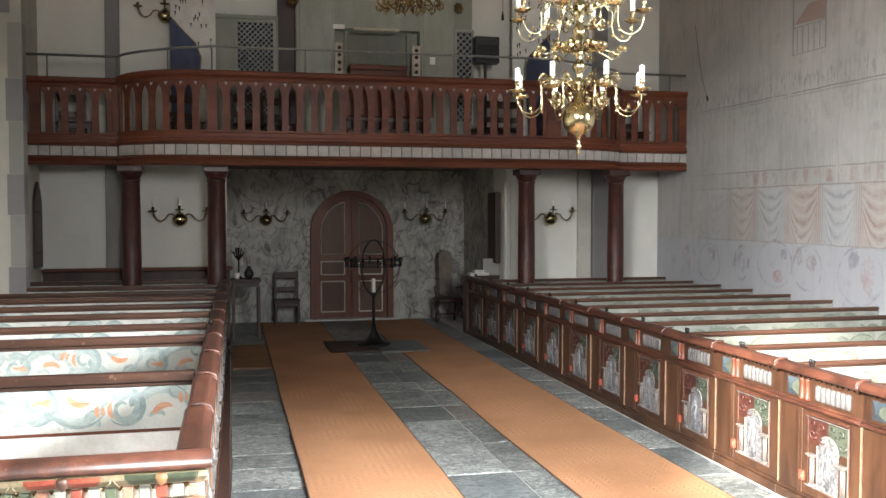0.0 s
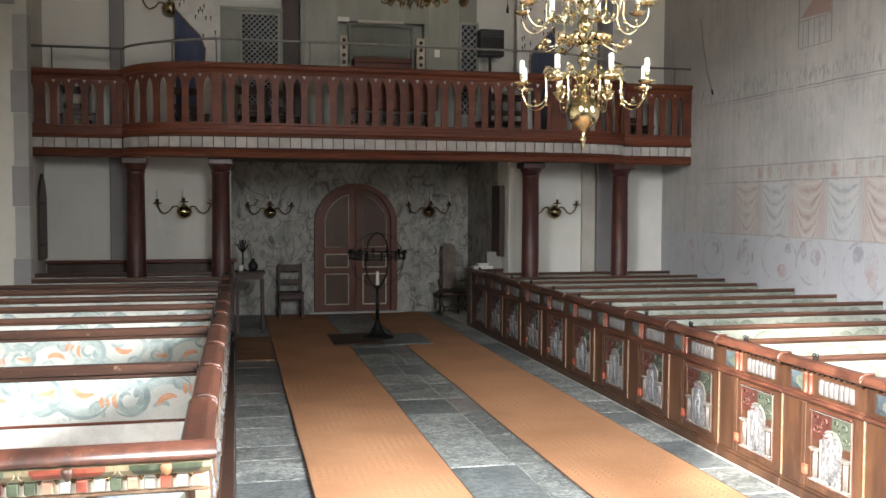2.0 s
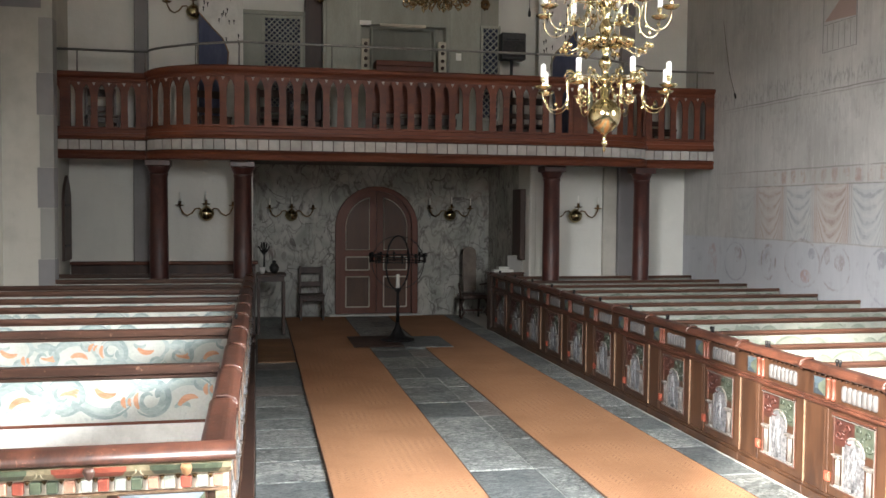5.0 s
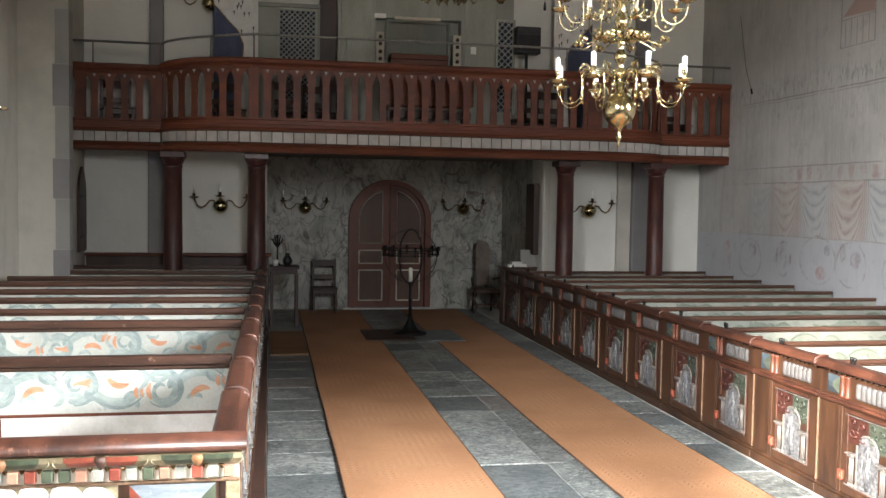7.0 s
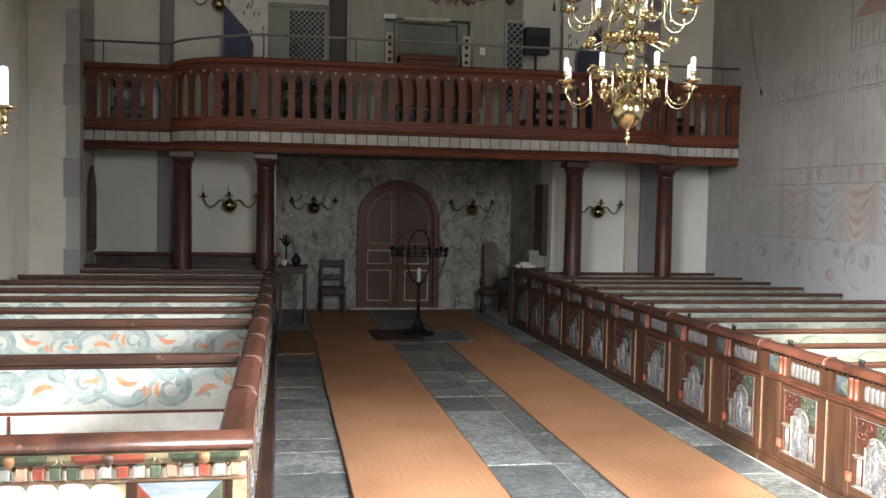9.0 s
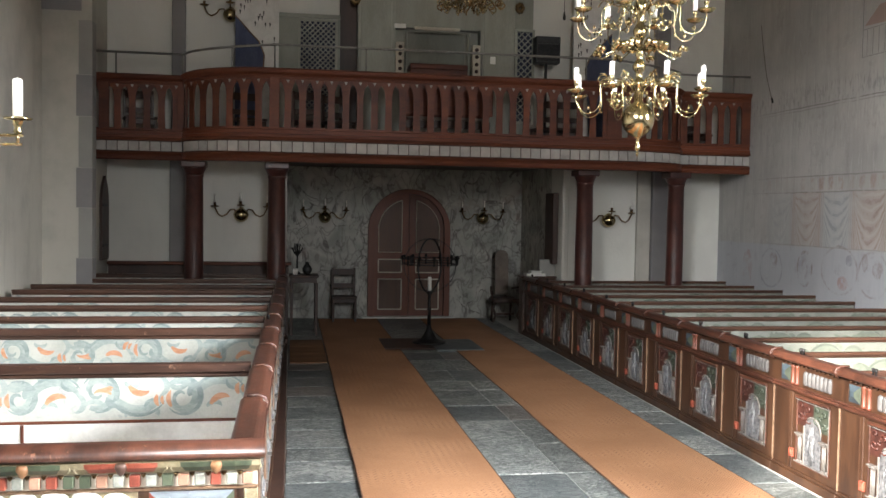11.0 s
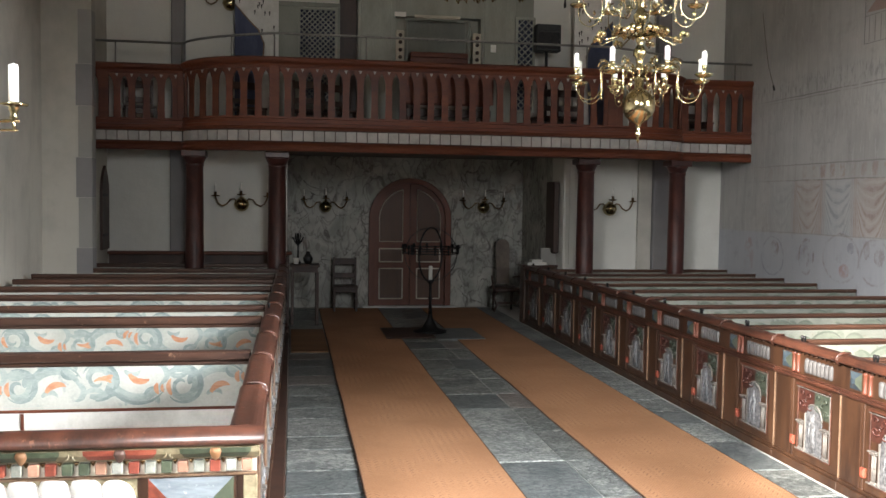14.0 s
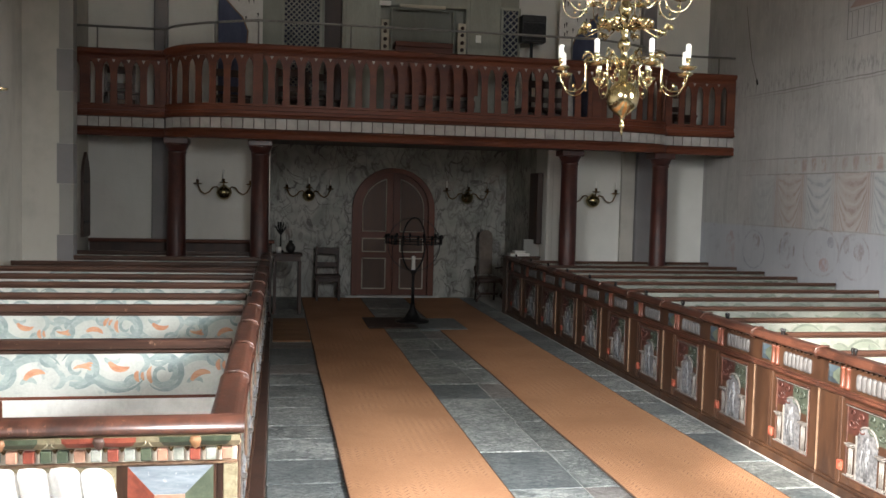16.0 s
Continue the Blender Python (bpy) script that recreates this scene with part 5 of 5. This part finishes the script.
part("stem", tube(bmesh.new(), [(bx, 0, -0.003), (bx, 0, 0.045)], 0.007, 8), BRASS, bracket)
part("cup", lathe(bmesh.new(), [(0.009, 0.036), (0.017, 0.048), (0.01, 0.06), (0.018, 0.075), (0.019, 0.09), (0.05, 0.093), (0.054, 0.1), (0.05, 0.1), (0.02, 0.097), (0.02, 0.106)], (bx, 0, 0), 18), BRASS, bracket)
part("candle", lathe(bmesh.new(), [(0.0183, 0.1), (0.0183, 0.242), (0.015, 0.248), (0.003, 0.249), (0.002, 0.254)], (bx, 0, 0), 18), WAX, bracket, "thick white candle")

stand = thing("candle_globe", (-0.13, 16.45, 0.028), "black iron globe-shaped candle stand with a white candle", "candle stand")
part("foot", lathe(bmesh.new(), [(0.26, 0), (0.26, 0.02), (0.2, 0.035), (0.12, 0.07), (0.08, 0.14), (0.045, 0.2), (0.03, 0.28)], segs=20), IRON, stand)
part("pole", lathe(bmesh.new(), [(0.03, 0.28), (0.022, 0.5), (0.035, 0.52), (0.022, 0.54), (0.022, 0.74), (0.05, 0.77), (0.055, 0.80), (0.02, 0.81)], segs=14), IRON, stand)
for a, thin in ((55, 0.012), (172, 0.006)):
    ca, sa = math.cos(radians(a)), math.sin(radians(a))
    part("hoop", tube(bmesh.new(), [(0.40 * math.sin(radians(q)) * ca, 0.40 * math.sin(radians(q)) * sa, 1.2 - 0.41 * math.cos(radians(q))) for q in range(0, 361, 12)], thin, 6), IRON, stand)
for zz in (1.22, 1.30):
    part("ring", tube(bmesh.new(), [(0.41 * math.cos(radians(q)), 0.41 * math.sin(radians(q)), zz) for q in range(0, 361, 12)], 0.009, 6), IRON, stand)
for q in range(0, 360, 30):
    cup = part("candle_cup", lathe(bmesh.new(), [(0.012, 1.2), (0.012, 1.29), (0.04, 1.30), (0.042, 1.31), (0.018, 1.312), (0.02, 1.35)], (0.43 * math.cos(radians(q)), 0.43 * math.sin(radians(q)), 0), 8), IRON, stand)
part("candle", lathe(bmesh.new(), [(0.03, 0.80), (0.03, 1.01), (0.022, 1.02), (0.003, 1.021)], segs=14), WAX, stand, "white candle")


# ---- furniture near the door ----
def chair(x, y, z, turn, h=0.98, material=DARK_WOOD, label="dark wooden chair with ladder back beside the door"):
    c = thing("chair", (x, y, z), label, "chair", "", "", turn)
    part("seat", boxes((-0.23, 0.23, -0.22, 0.2, 0.44, 0.475), bevel=0.008), material, c)
    for sx in (-1, 1):
        part("leg", boxes((sx * 0.2 - 0.02, sx * 0.2 + 0.02, -0.2, -0.16, 0, 0.44), bevel=0.004), material, c)
        part("back_post", boxes((sx * 0.2 - 0.02, sx * 0.2 + 0.02, 0.17, 0.21, 0, h), bevel=0.004), material, c)
        part("stretcher", boxes((sx * 0.2 - 0.01, sx * 0.2 + 0.01, -0.16, 0.17, 0.2, 0.225)), material, c)
    for lo, hi in ((0.84, 0.96), (0.60, 0.69)):
        part("back_slat", boxes((-0.2, 0.2, 0.18, 0.2, h * lo / 0.98, h * hi / 0.98), bevel=0.004), material, c)
    part("front_rail", boxes((-0.18, 0.18, -0.195, -0.165, 0.36, 0.435), bevel=0.003), material, c)


chair(-1.27, 19.45, 0, 0)
tall = thing("tall_chair", (1.72, 19.3, 0), "tall-backed chair with pale worn upholstery and curved legs", "chair")
back = [(-0.12, 0.5), (-0.13, 1.22)] + arc(0, 1.22, 0.13, 180, 0, 8, 0.12) + [(0.12, 0.5)]
part("backrest", plate(bmesh.new(), back, 0.06, lambda u, v, w: (u, 0.2 + w + (v - 0.5) * 0.08, v)), LEATHER, tall, "brown padded tall backrest")
part("seat", boxes((-0.24, 0.24, -0.25, 0.24, 0.38, 0.46), bevel=0.02), DARK_WOOD, tall)
for sx in (-1, 1):
    part("front_leg", tube(bmesh.new(), [(sx * 0.2, -0.2, 0.4), (sx * 0.26, -0.24, 0.28), (sx * 0.2, -0.22, 0.14), (sx * 0.27, -0.27, 0.03)], 0.024, 6), DARK_WOOD, tall)
    part("back_leg", tube(bmesh.new(), [(sx * 0.18, 0.2, 0.4), (sx * 0.18, 0.24, 0.0)], 0.022, 6), DARK_WOOD, tall)
    part("arm", tube(bmesh.new(), [(sx * 0.2, 0.2, 0.62), (sx * 0.27, -0.05, 0.66), (sx * 0.3, -0.2, 0.62), (sx * 0.26, -0.22, 0.4)], 0.02, 6), DARK_WOOD, tall)
part("stretcher", boxes((-0.2, 0.2, -0.02, 0.02, 0.13, 0.17)), DARK_WOOD, tall)

table = thing("side_table", (-2.05, 17.75, 0), "dark red wooden side table beside the pews", "table")
part("tabletop", boxes((-0.22, 0.26, -0.25, 0.25, 0.945, 0.985), bevel=0.008), DARK_WOOD, table)
part("apron", boxes((-0.19, 0.23, -0.22, 0.22, 0.86, 0.945)), DARK_WOOD, table)
for sx in (-1, 1):
    for sy in (-1, 1):
        part("leg", boxes((sx * 0.2 - 0.005, sx * 0.2 + 0.045, sy * 0.2 - 0.025, sy * 0.2 + 0.025, 0, 0.86), bevel=0.004), DARK_WOOD, table)
tagged(part("dark_jar", lathe(bmesh.new(), [(0.04, 0), (0.075, 0.05), (0.08, 0.1), (0.05, 0.15), (0.03, 0.17), (0.035, 0.2), (0.01, 0.21)], (-1.98, 17.7, 0.985), 14), BLACK), "round black jar on the side table", "jar")
tagged(part("white_cup", lathe(bmesh.new(), [(0.035, 0), (0.045, 0.05), (0.045, 0.1), (0.04, 0.1)], (-2.17, 17.68, 0.985), 12), PAPER), "small white cup on the side table", "cup")
plant = thing("candlestick", (-2.14, 17.85, 0.985), "slender dark candlestick with leafy branches on the table", "candlestick")
part("stem", lathe(bmesh.new(), [(0.06, 0), (0.05, 0.02), (0.015, 0.05), (0.012, 0.3), (0.025, 0.33), (0.012, 0.36), (0.02, 0.5)], segs=10), IRON, plant)
for k in range(6):
    a = radians(60 * k)
    part("branch", tube(bmesh.new(), [(0, 0, 0.3), (0.05 * math.cos(a), 0.05 * math.sin(a), 0.36), (0.09 * math.cos(a), 0.09 * math.sin(a), 0.44 + 0.03 * (k % 3))], 0.018, 5, 0.5), IRON, plant)

desk = thing("book_desk", (1.72, 17.55, 0), "dark wooden book desk behind the last pew", "desk")
part("body", boxes((-0.1, 0.5, -0.02, 0.22, 0, 0.96), bevel=0.006), OAK, desk)
part("top", boxes((-0.13, 0.55, -0.07, 0.24, 0.96, 0.99), bevel=0.008), RAIL_WOOD, desk)
for n, (x, w, z) in enumerate(((1.68, 0.34, 0.99), (1.76, 0.18, 1.035))):
    b = thing("book", (x, 17.5, z), "white paper-bound hymn books stacked on the desk", "book", "books on the desk")
    part("cover", boxes((0, w, 0, 0.2, 0, 0.008), (0, w, 0, 0.2, 0.034, 0.042), (0, 0.008, 0, 0.2, 0.008, 0.034)), PAPER, b)
    part("pages", boxes((0.01, w - 0.01, 0.01, 0.19, 0.008, 0.034)), WHITE_PAINT, b)
notice = thing("notice_box", (2.0, 17.6, 0.99), "grey-white notice box standing on the desk", "box")
part("body", boxes((-0.07, 0.2, 0, 0.14, 0, 0.28), bevel=0.006), QUOIN_PALE, notice)
part("lamp_arm", boxes((0.2, 0.235, 0.03, 0.07, 0.1, 0.22), bevel=0.004), BLACK, notice)
tagged(part("wall_cabinet", boxes((2.1, 2.198, 17.45, 17.93, 1.2, 2.4), bevel=0.01), DARK_WOOD), "dark wooden cupboard on the porch wall", "cupboard")

shutter = thing("pointed_shutter", (-5.05, 16.72, 1.25), "dark pointed wooden shutter in the pier's side", "shutter")
pts = [(0.0, 0), (0.0, 0.85)] + [(0.02, 0.98), (0.1, 1.12), (0.26, 1.26), (0.42, 1.12), (0.5, 0.98)] + [(0.52, 0.85), (0.52, 0)]
part("leaf", plate(bmesh.new(), pts, 0.04, lambda u, v, w: (w, u, v)), DARK_WOOD, shutter)
for zz in (0.2, 0.8):
    part("hinge", boxes((0.04, 0.05, 0.03, 0.4, zz, zz + 0.04)), IRON, shutter)

# ---- organ ----
OY = 16.95
organ = thing("organ", (0, OY, 2.92), "grey-green painted organ case with open console and lattice panels", "organ")
for name, bounds in (("case_side", (-1.25, -0.66, 0, 0.3, 0, 3.2)), ("case_side", (0.7, 1.56, 0, 0.3, 0, 3.2)), ("case_head", (-0.66, 0.7, 0.0, 0.3, 2.02, 3.2)), ("case_back", (-0.66, 0.7, 0.22, 0.3, 0, 2.02)), ("case_foot", (-0.66, 0.7, 0.0, 0.22, 0, 1.27))):
    part(name, boxes(bounds), ORGAN, organ)
part("case_wing", boxes((-2.46, -1.52, 0.06, 0.3, 0, 2.1), (-2.46, -1.52, 0.02, 0.3, 2.1, 2.16)), ORGAN_DARK, organ)
part("case_wing", boxes((-1.52, -1.25, 0.2, 0.3, 0, 3.2)), DARK_WOOD, organ)
part("console_back", boxes((-0.45, 0.48, 0.2, 0.215, 1.3, 1.98)), ORGAN_DARK, organ)
part("console_frame", boxes((-0.5, 0.53, -0.02, 0.0, 1.96, 1.985), (-0.5, -0.47, -0.02, 0.0, 1.35, 1.96), (0.5, 0.53, -0.02, 0, 1.35, 1.96), bevel=0.004), ORGAN_DARK, organ)
part("key_desk", boxes((-0.44, 0.47, -0.18, 0.2, 1.36, 1.44), (-0.44, 0.47, -0.16, -0.12, 1.27, 1.36), bevel=0.008), RED_WOOD, organ)
for x in (-0.655, 0.565):
    jamb = part("stop_jamb", boxes((x, x + 0.125, -0.06, 0.0, 1.28, 1.78), bevel=0.005), CREAM, organ, "pale wooden stop jamb")
    for z in (1.36, 1.47, 1.59, 1.70):
        part("stop_knob", lathe(bmesh.new(), [(0.014, 0), (0.014, 0.02), (0.03, 0.03), (0.03, 0.045), (0.01, 0.05)], segs=10), DARK_WOOD, jamb).matrix_basis = pose(x + 0.0625, -0.06, z, 90)
part("music_lamp", boxes((-0.37, 0.36, -0.06, -0.02, 1.985, 2.03), bevel=0.005), CREAM, organ, "cream lamp strip over the music desk")
part("paper_slip", boxes((-0.68, -0.5, -0.02, -0.003, 2.0, 2.07)), PAPER, organ)
part("switch_plate", boxes((0.86, 0.95, -0.015, -0.001, 1.5, 1.62), bevel=0.004), PAPER, organ)
for lo, hi in ((-1.2, -0.72), (0.76, 1.26)):
    part("case_panel", boxes((lo, hi, -0.012, -0.001, 0.2, 1.1), (lo, hi, -0.012, -0.001, 1.3, 3.1), bevel=0.006), ORGAN, organ)
for x in (-1.29, 1.33):
    bm = bmesh.new()
    for q in range(7):
        a = radians(360 / 7 * q)
        lathe(bm, [(0.0, -0.05), (0.03, -0.01), (0.035, 0.02), (0.0, 0.06)], (x + 0.05 * math.cos(a), -0.03, 2.4 + 0.05 * math.sin(a)), 6)
    part("carved_console", bm, DULL_BRASS, organ, "small gilded carved bracket")


def lattice(x0, x1, z0, z1, y, step):
    """Crossed slats in a frame."""
    fr = part("lattice_frame", boxes((x0 - 0.04, x0, y - 0.02, y + 0.03, z0 - 0.04, z1 + 0.04), (x1, x1 + 0.04, y - 0.02, y + 0.03, z0 - 0.04, z1 + 0.04), (x0, x1, y - 0.02, y + 0.03, z1, z1 + 0.04), (x0, x1, y - 0.02, y + 0.03, z0 - 0.04, z0)), ORGAN, organ)
    part("dark_cloth", boxes((x0, x1, y + 0.02, y + 0.028, z0, z1)), NIGHT_CLOTH, fr)
    w, h = x1 - x0, z1 - z0
    for s in (-1, 1):
        c = -h
        while c < w:
            t0, t1 = max(0, -c), min(h, w - c)
            if t1 - t0 > 0.03:
                a, b = (x0 + c + t0, z0 + t0), (x0 + c + t1, z0 + t1)
                if s < 0:
                    a, b = (x0 + x1 - a[0], a[1]), (x0 + x1 - b[0], b[1])
                part("lattice_slat", tube(bmesh.new(), [(a[0], y - 0.004 * s, a[1]), (b[0], y - 0.004 * s, b[1])], 0.013, 4), LATTICE, fr)
            c += step


lattice(-2.13, -1.6, 0.6, 2.05, 0.03, 0.082)
lattice(1.3, 1.54, 0.6, 2.03, -0.03, 0.105)

for s, x0, x1 in ((-1, -3.12, -2.46), (1, 2.26, 2.9)):
    wing = thing("painted_wing", (0, 16.98, 2.92), "white spotted painted board with blue drapery beside the organ", "painted board", "organ wings")
    xi, xo = (x1, x0) if s < 0 else (x0, x1)
    part("board", boxes((min(xi, xo), max(xi, xo), 0.03, 0.06, 0, 2.9)), WHITE_PAINT, wing)
    cloth = [(xo, 0.4), (xo, 2.08), (xo - s * 0.06, 2.02), (xo - s * 0.2, 1.86), (xo - s * 0.36, 1.7), (xo - s * 0.44, 1.5), (xo - s * 0.42, 1.25), (xo - s * 0.36, 0.4)]
    part("blue_drapery", plate(bmesh.new(), cloth, 0.02, lambda u, v, w: (u, 0.005 + w, v)), BLUE_CLOTH, wing, "dark blue painted drapery")
    part("cloth_edge", tube(bmesh.new(), [(u, 0.004, v) for u, v in cloth[1:-1]], 0.012, 5), GILT, wing)
    spots = random.Random(7)
    for k in range(30):
        u, v = min(xi, xo) + spots.uniform(0.05, 0.6), spots.uniform(1.6, 2.85)
        part("painted_spot", plate(bmesh.new(), [(u - 0.013, v + 0.035), (u + 0.013, v + 0.035), (u + 0.002, v - 0.04), (u - 0.002, v - 0.04)], 0.005, lambda p, q, w: (p, 0.026 + w, q)), IRON, wing)

speaker = thing("loudspeaker", (1.74, 16.7, 4.44), "black loudspeaker box on a pole beside the organ", "loudspeaker")
part("cabinet", boxes((-0.19, 0.21, 0, 0.22, 0, 0.42), bevel=0.01), BLACK, speaker)
part("front_grille", boxes((-0.17, 0.19, -0.008, 0.0, 0.03, 0.29), (-0.17, 0.19, -0.012, 0.0, 0.31, 0.32)), IRON, speaker)
part("pole", boxes((-0.02, 0.02, 0.08, 0.12, -1.52, 0)), IRON, speaker)
mic = thing("hanging_microphone", (2.0, 16.7, 5.12), "small black microphone hanging on its cable", "microphone")
part("capsule", lathe(bmesh.new(), [(0.002, 0), (0.022, 0.01), (0.024, 0.06), (0.016, 0.1), (0.01, 0.14), (0.003, 0.15)], segs=10), BLACK, mic)
part("cable", tube(bmesh.new(), [(0, 0, 0.15), (0, 0, 2.38)], 0.004, 5), BLACK, mic)
bench = thing("organ_bench", (0.05, 16.35, 2.92), "red-brown wooden organ bench with a high back", "bench")
part("seat", boxes((-0.62, 0.66, -0.16, 0.18, 0.56, 0.61), bevel=0.006), RED_WOOD, bench)
part("back_panel", boxes((-0.66, 0.70, -0.2, -0.17, 0.58, 0.98), bevel=0.006), RED_WOOD, bench)
part("cushion", boxes((-0.6, 0.64, -0.21, -0.165, 0.505, 0.555), bevel=0.012), LEATHER, bench, "pale worn seat cushion edge")
part("lower_panel", boxes((-0.62, 0.66, -0.2, -0.17, 0.385, 0.5), bevel=0.004), DARK_WOOD, bench)
for x in (-0.6, 0.58):
    part("side_board", boxes((x, x + 0.05, -0.165, 0.18, 0, 0.555), bevel=0.004), RED_WOOD, bench)
pedals = thing("pedal_board", (0.05, 16.62, 2.92), "pale wooden pedal keys under the organ bench", "pedal board")
part("frame", boxes((-0.66, 0.70, -0.02, 0.02, 0, 0.3), bevel=0.004), DARK_WOOD, pedals)
for k in range(12):
    part("pedal", boxes((-0.6 + 0.105 * k, -0.54 + 0.105 * k, -0.12, 0.1, 0.305, 0.37), bevel=0.005), PAPER, pedals)
for x, t in ((-2.9, 20), (-2.0, 170), (-1.55, 10), (1.75, 190), (2.05, 175), (4.3, 5), (-4.5, 15)):
    chair(x, 16.62 if abs(x) < 3.6 else 16.85, 2.92, t, 0.9, DARK_WOOD if x > 0 else OAK, "wooden chair standing on the gallery")

# cord on the right-hand wall
cord = thing("bell_cord", (4.985, 15.57, 3.8), "thin brown cord hanging on the limewashed wall", "cord")
part("line", tube(bmesh.new(), [(0, 0.42, 1.25), (0, 0.34, 0.9), (0, 0.2, 0.4), (0, 0.02, 0.05)], 0.0035, 5), OAK, cord)
part("weight", tube(bmesh.new(), [(0, 0.03, 0.07), (0, 0.0, 0.0)], 0.014, 6), IRON, cord)
panel = thing("painted_window_frame", (4.997, 12.66, 4.13), "faded painted niche on the limewashed wall", "wall painting")
part("outline", boxes((-0.003, 0.003, 0, 0.01, 0, 0.95), (-0.003, 0.003, 0.69, 0.7, 0, 0.95), (-0.003, 0.003, 0.01, 0.69, 0.0, 0.008), (-0.003, 0.003, 0.01, 0.69, 0.35, 0.357), *[(-0.002, 0.003, u, u + 0.006, 0.02, 0.34) for u in (0.12, 0.24, 0.36, 0.48, 0.6)]), QUOIN, panel)
part("red_corner", plate(bmesh.new(), [(0.02, 0.37), (0.02, 0.62), (0.36, 0.62), (0.66, 0.40)], 0.003, lambda u, v, w: (0.001 - w, u, v)), ROSE, panel)

# ---- floor slabs ----
rng = random.Random(11)
for x0, x1, lo, hi in ((-2.285, -1.70, 0.4, 0.68), (-1.70, -0.66, 0.8, 1.2), (-0.66, 0.19, 0.4, 1.0), (0.19, 1.24, 0.8, 1.2), (1.24, 1.625, 0.4, 0.9)):
    y = 3.0
    while y < 19.9:
        d = min(rng.uniform(lo, hi), 19.9 - y)
        cuts = [x0, x1]
        if 0.8 < x1 - x0 < 0.9 and rng.random() < 0.85:
            cuts = [x0, x0 + rng.choice((0.58, 0.6, 0.56, 0.42)), x1]
        for a, b in zip(cuts, cuts[1:]):
            if d > 0.1:
                g = [rng.uniform(0.002, 0.005), rng.uniform(0.002, 0.005), rng.uniform(0.004, 0.014), rng.uniform(0.004, 0.014)]
                m = bmesh.new()
                box(m, a + g[0], b - g[1], y + g[2], y + d - g[3], -0.012, rng.uniform(-0.004, 0.0), 0.004)
                for v in m.verts:
                    v.co.x += rng.uniform(-0.003, 0.003)
                    v.co.y += rng.uniform(-0.003, 0.003)
                part("slab", m, SLATE, floor)
        y += d

# the floor round the camera's stand, in larger slabs
for x0, x1, y0, y1 in ((-5.5, -2.29, 3.0, 6.18), (1.63, 5.0, 3.0, 6.5), (-5.5, 5.0, -6.0, 3.0)):
    nx, ny = round((x1 - x0) / 1.0), round((y1 - y0) / 0.9)
    for i in range(nx):
        for j in range(ny):
            a, b = x0 + (x1 - x0) * i / nx, x0 + (x1 - x0) * (i + 1) / nx
            c, d = y0 + (y1 - y0) * j / ny, y0 + (y1 - y0) * (j + 1) / ny
            g = rng.uniform(0.003, 0.008)
            part("slab", boxes((a + g, b - g, c + g, d - g, -0.012, rng.uniform(-0.004, 0.0)), bevel=0.004), SLATE, floor)
